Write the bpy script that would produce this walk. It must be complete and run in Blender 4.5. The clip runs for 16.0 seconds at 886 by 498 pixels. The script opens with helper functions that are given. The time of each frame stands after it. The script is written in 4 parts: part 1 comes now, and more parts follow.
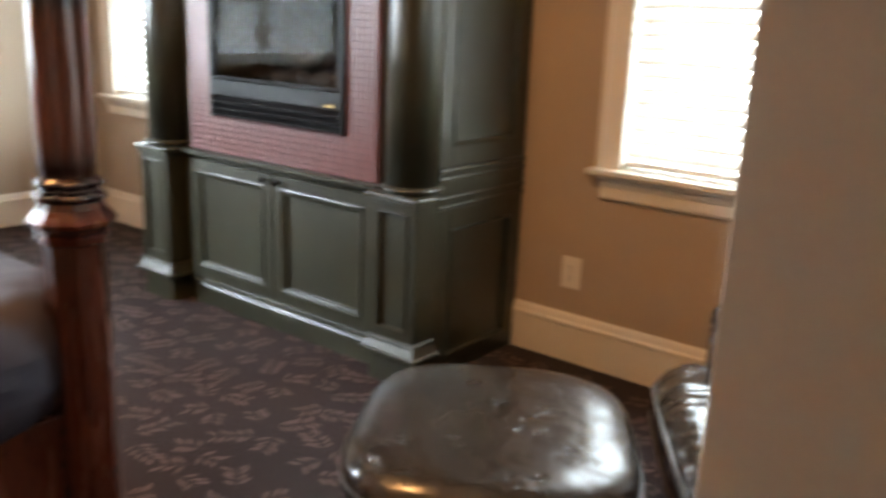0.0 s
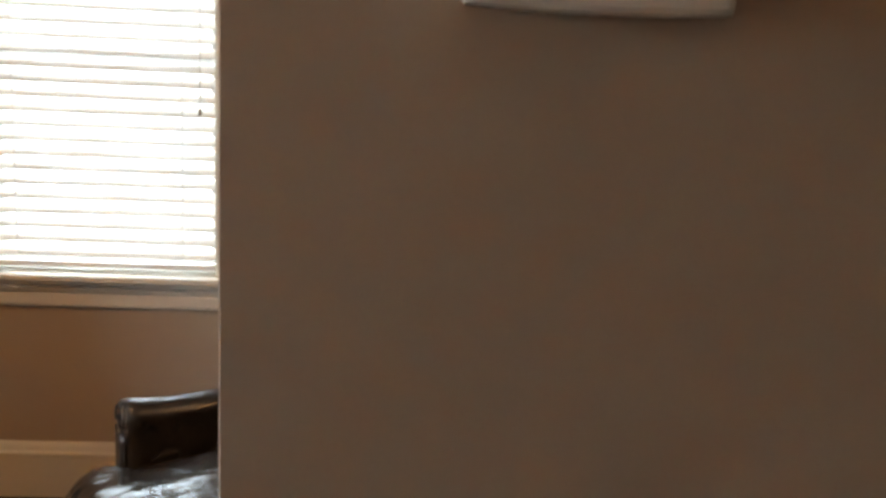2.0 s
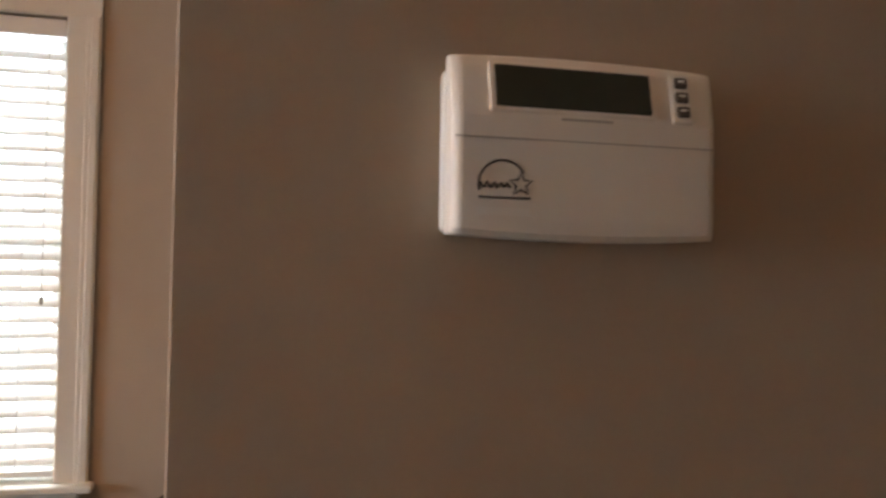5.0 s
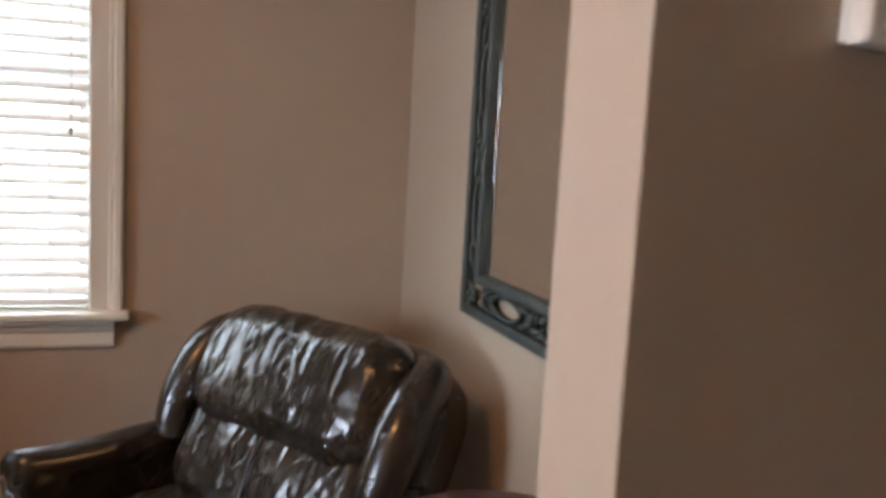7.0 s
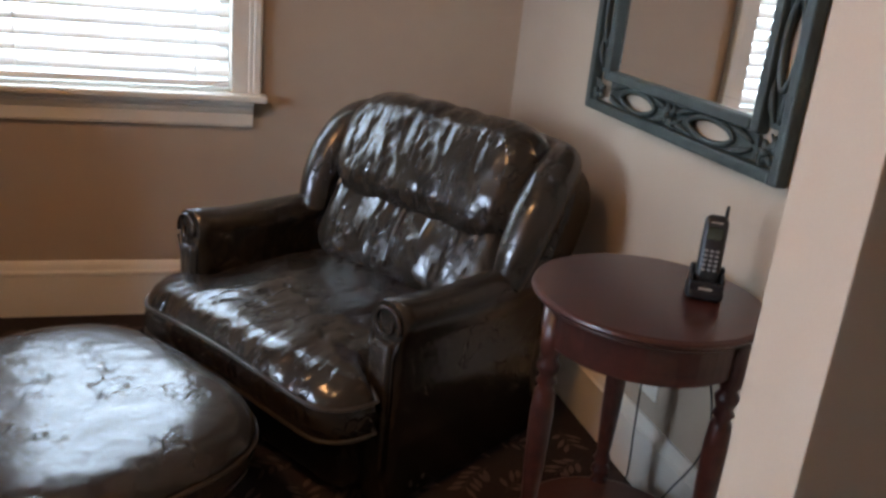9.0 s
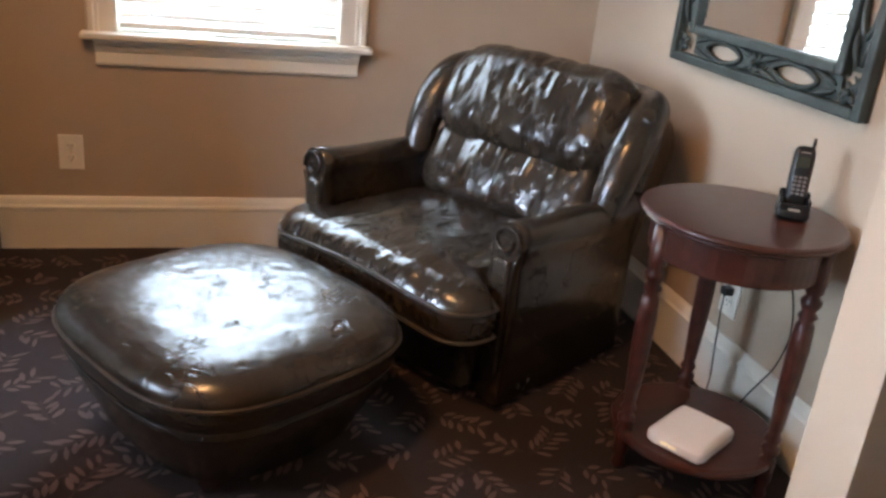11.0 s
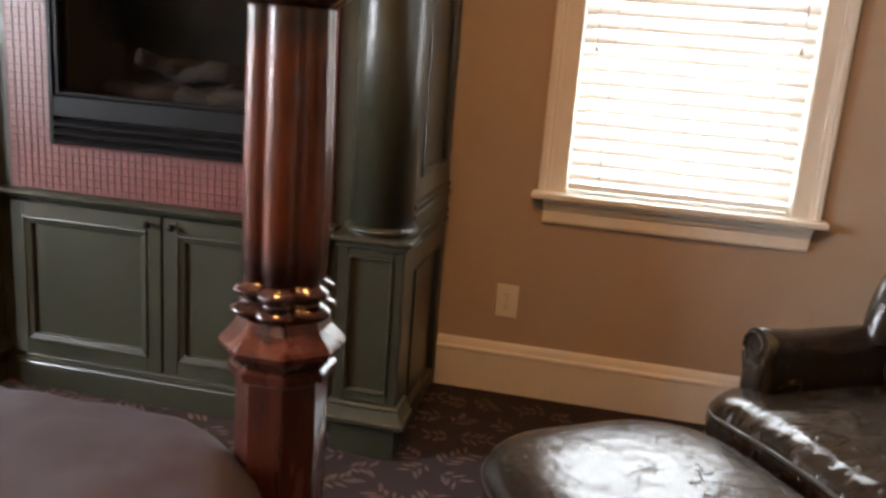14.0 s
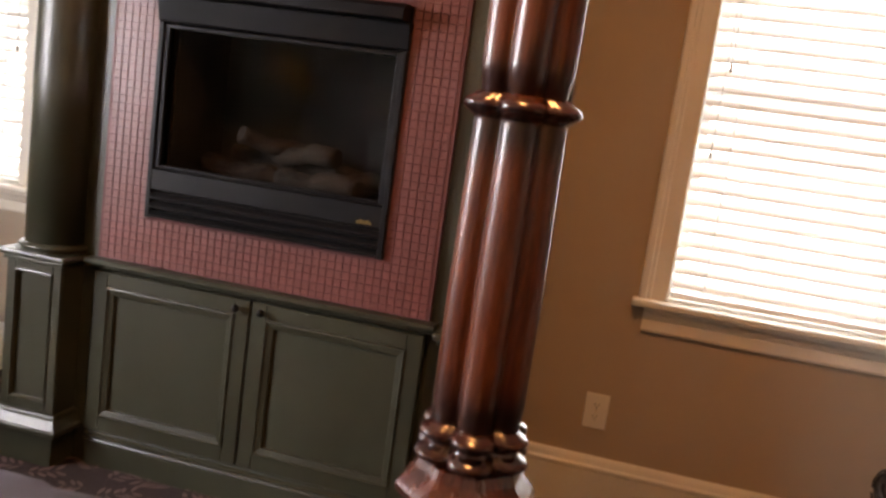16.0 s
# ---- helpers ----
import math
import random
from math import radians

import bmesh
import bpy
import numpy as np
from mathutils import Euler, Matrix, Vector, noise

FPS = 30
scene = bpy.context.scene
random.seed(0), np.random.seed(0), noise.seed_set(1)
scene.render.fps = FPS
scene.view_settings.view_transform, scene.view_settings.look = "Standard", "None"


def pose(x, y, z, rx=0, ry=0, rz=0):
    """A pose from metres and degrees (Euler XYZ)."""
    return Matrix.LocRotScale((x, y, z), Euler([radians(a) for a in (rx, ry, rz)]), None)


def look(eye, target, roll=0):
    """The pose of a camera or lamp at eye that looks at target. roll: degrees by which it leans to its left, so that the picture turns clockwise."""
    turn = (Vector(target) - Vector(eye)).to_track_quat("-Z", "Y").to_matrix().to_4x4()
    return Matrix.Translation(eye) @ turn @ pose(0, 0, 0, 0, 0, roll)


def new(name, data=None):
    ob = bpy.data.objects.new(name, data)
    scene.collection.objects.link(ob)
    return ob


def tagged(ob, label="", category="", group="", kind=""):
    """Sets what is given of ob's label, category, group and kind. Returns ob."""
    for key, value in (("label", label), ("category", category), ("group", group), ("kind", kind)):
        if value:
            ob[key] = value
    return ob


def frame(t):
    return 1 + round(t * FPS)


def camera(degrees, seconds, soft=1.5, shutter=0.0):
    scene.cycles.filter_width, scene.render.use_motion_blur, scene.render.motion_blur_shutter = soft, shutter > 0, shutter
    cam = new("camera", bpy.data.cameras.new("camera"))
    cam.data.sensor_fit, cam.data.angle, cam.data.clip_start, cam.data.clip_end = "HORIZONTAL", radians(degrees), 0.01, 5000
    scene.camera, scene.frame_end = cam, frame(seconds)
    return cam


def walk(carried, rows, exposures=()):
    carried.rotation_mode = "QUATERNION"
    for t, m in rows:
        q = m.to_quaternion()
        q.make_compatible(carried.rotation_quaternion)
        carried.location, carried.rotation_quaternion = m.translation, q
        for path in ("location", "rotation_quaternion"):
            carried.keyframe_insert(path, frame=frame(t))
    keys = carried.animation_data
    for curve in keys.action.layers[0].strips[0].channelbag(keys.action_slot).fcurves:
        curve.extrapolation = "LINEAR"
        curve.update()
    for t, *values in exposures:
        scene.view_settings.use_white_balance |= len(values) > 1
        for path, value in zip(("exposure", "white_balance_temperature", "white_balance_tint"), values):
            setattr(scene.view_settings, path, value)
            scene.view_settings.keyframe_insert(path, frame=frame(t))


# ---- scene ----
cam = camera(55.1, 16.0, soft=2.8, shutter=0.5)
PATH = [
    (0, (-0.343, -2.652, 1.211), (-1.537, -1.133, 0.695), 2.3),
    (0.5, (-0.37, -2.632, 1.213), (-1.17, -0.866, 0.722), 3.0),
    (1, (-0.383, -2.581, 1.246), (-0.836, -0.702, 0.731), 3.1),
    (1.5, (-0.377, -2.63, 1.262), (-0.531, -0.683, 0.831), 4.4),
    (2, (-0.412, -2.673, 1.299), (-0.278, -0.704, 0.972), 2.5),
    (2.5, (-0.41, -2.683, 1.323), (-0.258, -0.699, 1.119), 1.8),
    (3, (-0.407, -2.698, 1.341), (-0.162, -0.714, 1.273), 2.0),
    (3.5, (-0.409, -2.709, 1.343), (-0.129, -0.728, 1.359), 1.9),
    (3.7, (-0.413, -2.712, 1.343), (-0.125, -0.733, 1.376), 1.9),
    (5.8, (-0.598, -2.566, 1.33), (0.026, -0.668, 1.409), 0.8),
    (6, (-0.638, -2.585, 1.33), (0.012, -0.694, 1.358), 1.2),
    (6.5, (-0.731, -2.611, 1.303), (-0.01, -0.752, 1.164), 2.0),
    (7, (-0.8, -2.619, 1.281), (-0.133, -0.75, 1.033), 3.2),
    (7.5, (-0.902, -2.557, 1.23), (-0.32, -0.677, 0.876), 2.1),
    (8, (-0.968, -2.56, 1.21), (-0.409, -0.689, 0.779), 1.9),
    (8.5, (-1.047, -2.65, 1.199), (-0.451, -0.828, 0.627), 3.0),
    (9, (-1.098, -2.748, 1.212), (-0.508, -0.952, 0.56), 5.7),
    (9.2, (-1.118, -2.778, 1.211), (-0.522, -0.977, 0.547), 6.0),
    (11.3, (-1.405, -2.973, 1.184), (-0.886, -1.184, 0.456), 6.2),
    (11.5, (-1.411, -2.969, 1.183), (-0.902, -1.177, 0.456), 6.6),
    (12, (-1.42, -2.963, 1.186), (-0.976, -1.153, 0.46), 7.0),
    (12.5, (-1.421, -2.922, 1.177), (-1.216, -1.054, 0.491), 6.2),
    (13, (-1.426, -2.854, 1.186), (-1.496, -0.954, 0.566), 5.9),
    (13.5, (-1.441, -2.82, 1.227), (-1.721, -0.919, 0.673), 5.4),
    (14, (-1.505, -2.842, 1.219), (-1.879, -0.938, 0.735), 4.4),
    (14.5, (-1.585, -2.917, 1.237), (-1.991, -1.007, 0.806), 5.0),
    (15, (-1.657, -2.948, 1.225), (-2.117, -1.039, 0.845), 6.0),
    (15.5, (-1.713, -2.882, 1.222), (-2.188, -0.97, 0.875), 6.9),
    (16, (-1.756, -2.762, 1.24), (-2.213, -0.841, 0.923), 7.9),
]
walk(cam, [(t, look(eye, target, roll)) for t, eye, target, roll in PATH],
     exposures=[(0, 0.6, 9300, 19), (0.8, 0.35, 9300, 19), (1.5, 0.35, 9000, 19), (2.2, -0.3, 9000, 18), (3.0, -0.87, 8900, 18), (3.7, -0.55, 8800, 20), (5.8, -0.05, 9300, 23),
                (6.5, -0.15, 8600, 22), (7, -0.1, 8400, 23), (8.5, -0.27, 7600, 19), (9.2, 0.0, 7500, 20), (11.3, 0.58, 7800, 19), (12.5, 0.63, 8000, 19), (13.5, 0.45, 9000, 20),
                (14, 0.2, 9900, 26), (16, 0.03, 11300, 34)])

# ---- world and lights ----
world = bpy.data.worlds.new("sky")
scene.world = world
world.use_nodes = True
wn = world.node_tree
sky = wn.nodes.new("ShaderNodeTexSky")
sky.sky_type = "NISHITA"
sky.sun_disc = False
sky.sun_elevation = radians(40)
sky.sun_rotation = radians(150)
wn.links.new(sky.outputs[0], wn.nodes["Background"].inputs[0])
wn.nodes["Background"].inputs[1].default_value = 0.12

WIN_POWER = 47.0
LAMP_POWER = 10.0
# strength of the dome added overhead to fill the room with warm light
FILL_DOME_GLOW = 66.0
FAR_LAMP_POWER = 48.0
WEST = 6.6
CHAIR = (-0.88, -0.85, 0, 0, 0, -58)
OTTO = (-1.335, -1.175, 0, 0, 0, -58)
QTOP = 0.665


def window_light(m, w, h, power, color=(0.50, 0.75, 1.0)):
    """Daylight standing in a window's opening."""
    d = bpy.data.lights.new("window_light", "AREA")
    d.shape, d.size, d.size_y, d.energy, d.color = "RECTANGLE", w, h, power, color
    o = new("window_light", d)
    o.matrix_world = m @ pose(0, 0.145, 0, -90, 0, 0)
    return o


# ---- materials ----
def mat(name, color, rough=0.6, metal=0.0, vary=0.12, scale=6.0, fine=120.0, bump=0.05, dist=0.002, coat=0.0, rand=0.0,
        trans=0.0, grain=None, second=None):
    """Principled paint with two scales of variation, fine relief and, for wood, stretched grain."""
    m = bpy.data.materials.new(name)
    m.use_nodes = True
    nt = m.node_tree
    L = nt.links.new
    b = nt.nodes["Principled BSDF"]
    b.inputs["Roughness"].default_value = rough
    b.inputs["Metallic"].default_value = metal
    b.inputs["Coat Weight"].default_value = coat
    b.inputs["Coat Roughness"].default_value = 0.12
    tc = nt.nodes.new("ShaderNodeTexCoord")
    mp = nt.nodes.new("ShaderNodeMapping")
    if grain:
        mp.inputs["Scale"].default_value = grain
    L(tc.outputs["Object"], mp.inputs[0])
    n1 = nt.nodes.new("ShaderNodeTexNoise")
    n1.inputs["Scale"].default_value = scale
    n1.inputs["Detail"].default_value = 5
    n2 = nt.nodes.new("ShaderNodeTexNoise")
    n2.inputs["Scale"].default_value = fine
    n2.inputs["Detail"].default_value = 3
    L(mp.outputs[0], n1.inputs[0])
    L(mp.outputs[0], n2.inputs[0])
    add = nt.nodes.new("ShaderNodeMath")
    add.operation = "ADD"
    L(n1.outputs[0], add.inputs[0])
    mul = nt.nodes.new("ShaderNodeMath")
    mul.operation = "MULTIPLY"
    mul.inputs[1].default_value = 0.5
    L(n2.outputs[0], mul.inputs[0])
    L(mul.outputs[0], add.inputs[1])
    mr = nt.nodes.new("ShaderNodeMapRange")
    mr.inputs["From Min"].default_value = 0.45
    mr.inputs["From Max"].default_value = 1.05
    L(add.outputs[0], mr.inputs[0])
    mix = nt.nodes.new("ShaderNodeMix")
    mix.data_type = "RGBA"
    lo = tuple(c * (1 - vary) for c in color) if second is None else second
    hi = tuple(min(1, c * (1 + vary)) for c in color)
    mix.inputs[6].default_value = (*lo, 1)
    mix.inputs[7].default_value = (*hi, 1)
    L(mr.outputs[0], mix.inputs[0])
    out = mix.outputs[2]
    if rand:
        oi = nt.nodes.new("ShaderNodeObjectInfo")
        hs = nt.nodes.new("ShaderNodeHueSaturation")
        r2 = nt.nodes.new("ShaderNodeMapRange")
        r2.inputs["To Min"].default_value, r2.inputs["To Max"].default_value = 1 - rand, 1 + rand
        L(oi.outputs["Random"], r2.inputs[0])
        L(r2.outputs[0], hs.inputs["Value"])
        L(out, hs.inputs["Color"])
        out = hs.outputs[0]
    L(out, b.inputs["Base Color"])
    rr = nt.nodes.new("ShaderNodeMapRange")
    rr.inputs["To Min"].default_value, rr.inputs["To Max"].default_value = max(0.02, rough * 0.85), min(1, rough * 1.2)
    L(n1.outputs[0], rr.inputs[0])
    L(rr.outputs[0], b.inputs["Roughness"])
    if bump:
        bp = nt.nodes.new("ShaderNodeBump")
        bp.inputs["Strength"].default_value = bump
        bp.inputs["Distance"].default_value = dist
        L(n2.outputs[0], bp.inputs["Height"])
        L(bp.outputs[0], b.inputs["Normal"])
    if trans:
        tr = nt.nodes.new("ShaderNodeBsdfTranslucent")
        tr.inputs[0].default_value = (*color, 1)
        ms = nt.nodes.new("ShaderNodeMixShader")
        ms.inputs[0].default_value = trans
        L(b.outputs[0], ms.inputs[1])
        L(tr.outputs[0], ms.inputs[2])
        L(ms.outputs[0], nt.nodes["Material Output"].inputs[0])
    return m


def leather_mat(name, creases, rough, stretch):
    """Dark glazed hide: creases at several scales over fine pores."""
    m = mat(name, (0.027, 0.020, 0.0145), rough, vary=0.35, scale=9, fine=420, bump=0.10, dist=0.0006, coat=0.22)
    nt = m.node_tree
    L = nt.links.new
    b = nt.nodes["Principled BSDF"]
    b.inputs["Specular IOR Level"].default_value = 0.5
    old = b.inputs["Normal"].links[0].from_node
    tc = nt.nodes.new("ShaderNodeTexCoord")
    st = nt.nodes.new("ShaderNodeMapping")
    st.inputs["Scale"].default_value = stretch
    L(tc.outputs["Object"], st.inputs[0])
    prev = old
    for scale, dist, strength in creases:
        n = nt.nodes.new("ShaderNodeTexNoise")
        n.noise_type = "RIDGED_MULTIFRACTAL"
        n.inputs["Scale"].default_value = scale
        n.inputs["Detail"].default_value = 2
        n.inputs["Distortion"].default_value = 0.6
        L(st.outputs[0], n.inputs[0])
        bp = nt.nodes.new("ShaderNodeBump")
        bp.inputs["Strength"].default_value = strength
        bp.inputs["Distance"].default_value = dist
        bp.invert = True
        L(n.outputs[0], bp.inputs["Height"])
        L(prev.outputs[0], bp.inputs["Normal"])
        prev = bp
    # short thin creases, here and there
    warp = nt.nodes.new("ShaderNodeTexNoise")
    warp.inputs["Scale"].default_value = 9
    L(st.outputs[0], warp.inputs[0])
    mixv = nt.nodes.new("ShaderNodeMix")
    mixv.data_type = "VECTOR"
    mixv.inputs[0].default_value = 0.12
    L(st.outputs[0], mixv.inputs[4])
    L(warp.outputs[1], mixv.inputs[5])
    vo = nt.nodes.new("ShaderNodeTexVoronoi")
    vo.feature = "DISTANCE_TO_EDGE"
    vo.inputs["Scale"].default_value = 30
    L(mixv.outputs[1], vo.inputs[0])
    line = nt.nodes.new("ShaderNodeMapRange")
    line.inputs["From Max"].default_value = 0.07
    L(vo.outputs[0], line.inputs[0])
    patch = nt.nodes.new("ShaderNodeTexNoise")
    patch.inputs["Scale"].default_value = 13
    patch.inputs["Detail"].default_value = 1
    L(tc.outputs["Object"], patch.inputs[0])
    gate = nt.nodes.new("ShaderNodeMapRange")
    gate.inputs["From Min"].default_value, gate.inputs["From Max"].default_value = 0.60, 0.53
    L(patch.outputs[0], gate.inputs[0])
    big = nt.nodes.new("ShaderNodeMath")
    big.operation = "MAXIMUM"
    L(line.outputs[0], big.inputs[0])
    L(gate.outputs[0], big.inputs[1])
    bp = nt.nodes.new("ShaderNodeBump")
    bp.inputs["Strength"].default_value = 0.8
    bp.inputs["Distance"].default_value = 0.0035
    L(big.outputs[0], bp.inputs["Height"])
    L(prev.outputs[0], bp.inputs["Normal"])
    L(bp.outputs[0], b.inputs["Normal"])
    return m


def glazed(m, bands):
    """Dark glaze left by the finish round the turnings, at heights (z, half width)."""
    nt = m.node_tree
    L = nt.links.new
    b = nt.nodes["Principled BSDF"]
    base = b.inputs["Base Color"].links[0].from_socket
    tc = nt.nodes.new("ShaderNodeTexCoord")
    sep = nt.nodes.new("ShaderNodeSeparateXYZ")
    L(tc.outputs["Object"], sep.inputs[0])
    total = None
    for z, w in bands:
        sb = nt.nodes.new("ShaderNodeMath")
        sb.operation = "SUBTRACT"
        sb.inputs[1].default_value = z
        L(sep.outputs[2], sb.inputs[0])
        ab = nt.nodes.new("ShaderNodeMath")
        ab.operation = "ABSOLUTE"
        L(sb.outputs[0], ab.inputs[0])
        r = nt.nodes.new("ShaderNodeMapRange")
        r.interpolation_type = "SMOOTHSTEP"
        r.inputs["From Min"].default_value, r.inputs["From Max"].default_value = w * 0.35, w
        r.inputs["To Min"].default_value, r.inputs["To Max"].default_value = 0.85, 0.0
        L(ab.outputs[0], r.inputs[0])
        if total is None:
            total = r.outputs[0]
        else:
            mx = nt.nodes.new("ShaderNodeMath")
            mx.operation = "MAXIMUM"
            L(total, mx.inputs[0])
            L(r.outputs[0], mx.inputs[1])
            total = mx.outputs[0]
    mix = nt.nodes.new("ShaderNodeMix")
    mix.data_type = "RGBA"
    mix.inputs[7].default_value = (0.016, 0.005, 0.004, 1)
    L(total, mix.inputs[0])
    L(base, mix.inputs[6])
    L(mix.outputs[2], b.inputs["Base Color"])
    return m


def glass_mat(name="clear_glass", tint=(1, 1, 1)):
    m = bpy.data.materials.new(name)
    m.use_nodes = True
    b = m.node_tree.nodes["Principled BSDF"]
    b.inputs["Base Color"].default_value = (*tint, 1)
    b.inputs["Roughness"].default_value = 0.02
    b.inputs["Transmission Weight"].default_value = 1.0
    b.inputs["IOR"].default_value = 1.45
    return m


def glow_mat(name, color, strength):
    m = bpy.data.materials.new(name)
    m.use_nodes = True
    b = m.node_tree.nodes["Principled BSDF"]
    b.inputs["Base Color"].default_value = (*color, 1)
    b.inputs["Emission Color"].default_value = (*color, 1)
    b.inputs["Emission Strength"].default_value = strength
    return m


M_WALL = mat("taupe_wall_paint", (0.42, 0.325, 0.245), 0.62, vary=0.04, scale=2.2, fine=260, bump=0.10, dist=0.0012)
M_CEIL = mat("ceiling_paint", (0.72, 0.69, 0.63), 0.8, vary=0.03, scale=2, fine=200, bump=0.08)
M_TRIM = mat("cream_trim_paint", (0.76, 0.71, 0.62), 0.38, vary=0.05, scale=4, fine=150, bump=0.04, dist=0.001)
M_GREEN = mat("olive_green_paint", (0.029, 0.031, 0.019), 0.36, vary=0.12, scale=5, fine=160, bump=0.05, dist=0.001, coat=0.15)
M_GREEN.node_tree.nodes["Principled BSDF"].inputs["Specular IOR Level"].default_value = 0.5
M_TILE = mat("red_mosaic_tile", (0.128, 0.038, 0.034), 0.38, vary=0.14, scale=30, fine=200, bump=0.06, dist=0.001, rand=0.10)
M_GROUT = mat("dark_red_grout", (0.100, 0.030, 0.028), 0.85, vary=0.15, scale=30, fine=300, bump=0.2)
M_BLACK = mat("black_enamel_metal", (0.004, 0.0043, 0.005), 0.45, vary=0.2, scale=8, fine=200, bump=0.04, dist=0.0006)
M_BLACK.node_tree.nodes["Principled BSDF"].inputs["Specular IOR Level"].default_value = 0.14
M_SOOT = mat("sooty_firebox", (0.016, 0.014, 0.013), 0.9, vary=0.4, scale=10, fine=90, bump=0.3)
M_LOG = mat("ceramic_log", (0.046, 0.034, 0.027), 0.9, vary=0.5, scale=14, fine=90, bump=0.6, dist=0.006, second=(0.016, 0.013, 0.011))
M_LEATHER = leather_mat("dark_leather", ((7.0, 0.008, 0.4), (24.0, 0.003, 0.45), (75.0, 0.0010, 0.35)), 0.25, (1, 1, 1))
M_CREASED = leather_mat("creased_dark_leather", ((8.0, 0.016, 0.6), (22.0, 0.008, 0.7), (60.0, 0.002, 0.4)), 0.19, (1.5, 0.7, 0.7))
M_WELT = mat("leather_welt", (0.040, 0.030, 0.022), 0.34, vary=0.3, scale=20, fine=200, bump=0.1)
M_CHERRY = mat("cherry_wood_gloss", (0.085, 0.018, 0.009), 0.26, vary=0.3, scale=5, fine=40, bump=0.03, dist=0.001, coat=0.5,
               grain=(6, 6, 0.7), second=(0.038, 0.008, 0.005))
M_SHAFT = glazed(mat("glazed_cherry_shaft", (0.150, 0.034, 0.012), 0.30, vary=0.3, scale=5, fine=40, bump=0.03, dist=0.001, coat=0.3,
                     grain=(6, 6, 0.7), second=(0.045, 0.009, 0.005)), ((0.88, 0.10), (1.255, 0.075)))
M_CHERRY_DARK = mat("dark_glazed_cherry", (0.040, 0.011, 0.007), 0.2, vary=0.3, scale=6, fine=60, bump=0.03, dist=0.001, coat=0.6)
M_TABLE = mat("mahogany_finish", (0.056, 0.015, 0.010), 0.3, vary=0.3, scale=5, fine=50, bump=0.03, dist=0.001, coat=0.3,
              grain=(1.2, 9, 9), second=(0.028, 0.008, 0.006))
M_CARPET = mat("plum_carpet_pile", (0.023, 0.0125, 0.0125), 0.98, vary=0.35, scale=3, fine=420, bump=0.9, dist=0.004)
M_LEAF = mat("carpet_leaf_pile", (0.118, 0.076, 0.072), 0.98, vary=0.35, scale=9, fine=420, bump=0.9, dist=0.004)
M_LEAF2 = mat("carpet_stem_pile", (0.050, 0.031, 0.030), 0.98, vary=0.35, scale=9, fine=420, bump=0.9, dist=0.004)
M_QUILT = mat("mauve_quilt_cloth", (0.028, 0.025, 0.039), 0.7, vary=0.22, scale=4, fine=600, bump=0.35, dist=0.0015)
M_SHEET = mat("white_linen", (0.72, 0.70, 0.67), 0.85, vary=0.05, scale=6, fine=500, bump=0.3)
M_PLASTIC = mat("warm_white_plastic", (0.78, 0.73, 0.65), 0.42, vary=0.03, scale=5, fine=500, bump=0.04, dist=0.0005)
M_LCD = mat("grey_green_display", (0.030, 0.034, 0.022), 0.25, vary=0.06, scale=8, fine=200, bump=0)
M_KEY = mat("brown_rubber_key", (0.10, 0.075, 0.055), 0.45, vary=0.1, scale=20, fine=200, bump=0.03)
M_INK = mat("dark_ink", (0.03, 0.02, 0.015), 0.6, vary=0.05, bump=0)
M_INKGREY = mat("grey_print", (0.42, 0.38, 0.33), 0.6, vary=0.05, bump=0)
M_PALE = mat("pale_print", (0.80, 0.77, 0.70), 0.5, vary=0.05, bump=0)
M_FRAME = mat("verdigris_iron", (0.034, 0.047, 0.042), 0.5, vary=0.45, scale=16, fine=120, bump=0.35, dist=0.002)
M_PHONE = mat("black_phone_plastic", (0.012, 0.012, 0.013), 0.32, vary=0.1, scale=10, fine=400, bump=0.03)
M_KEYS = mat("pale_phone_key", (0.24, 0.24, 0.24), 0.4, vary=0.1, bump=0)
M_ROUTER = mat("white_router_plastic", (0.78, 0.76, 0.76), 0.35, vary=0.02, bump=0.02)
M_CABLE = mat("black_cable", (0.015, 0.015, 0.016), 0.5, vary=0.1, bump=0)
M_BLIND = mat("white_blind_slat", (0.86, 0.83, 0.79), 0.45, vary=0.03, scale=5, fine=100, bump=0.03, trans=0.06)
M_VINYL = mat("white_window_vinyl", (0.82, 0.82, 0.81), 0.4, vary=0.02, bump=0.02)
M_CORD = mat("white_cord", (0.85, 0.83, 0.80), 0.7, vary=0.05, bump=0, trans=0.6)
M_GLASS = glass_mat()
M_SHADE = mat("cream_lamp_shade", (0.82, 0.70, 0.52), 0.85, vary=0.04, scale=8, fine=400, bump=0.1, trans=0.55)
M_BRASS = mat("aged_brass", (0.45, 0.30, 0.12), 0.3, metal=1.0, vary=0.15, scale=10, bump=0.03)
M_MIRROR = bpy.data.materials.new("silvered_mirror")
M_MIRROR.use_nodes = True
_b = M_MIRROR.node_tree.nodes["Principled BSDF"]
_b.inputs["Base Color"].default_value = (0.93, 0.94, 0.93, 1)
_b.inputs["Metallic"].default_value = 1.0
_b.inputs["Roughness"].default_value = 0.015
M_FIREGLASS = glass_mat("fire_glass", (0.38, 0.37, 0.36))
M_FIREGLASS.node_tree.nodes["Principled BSDF"].inputs["IOR"].default_value = 1.15


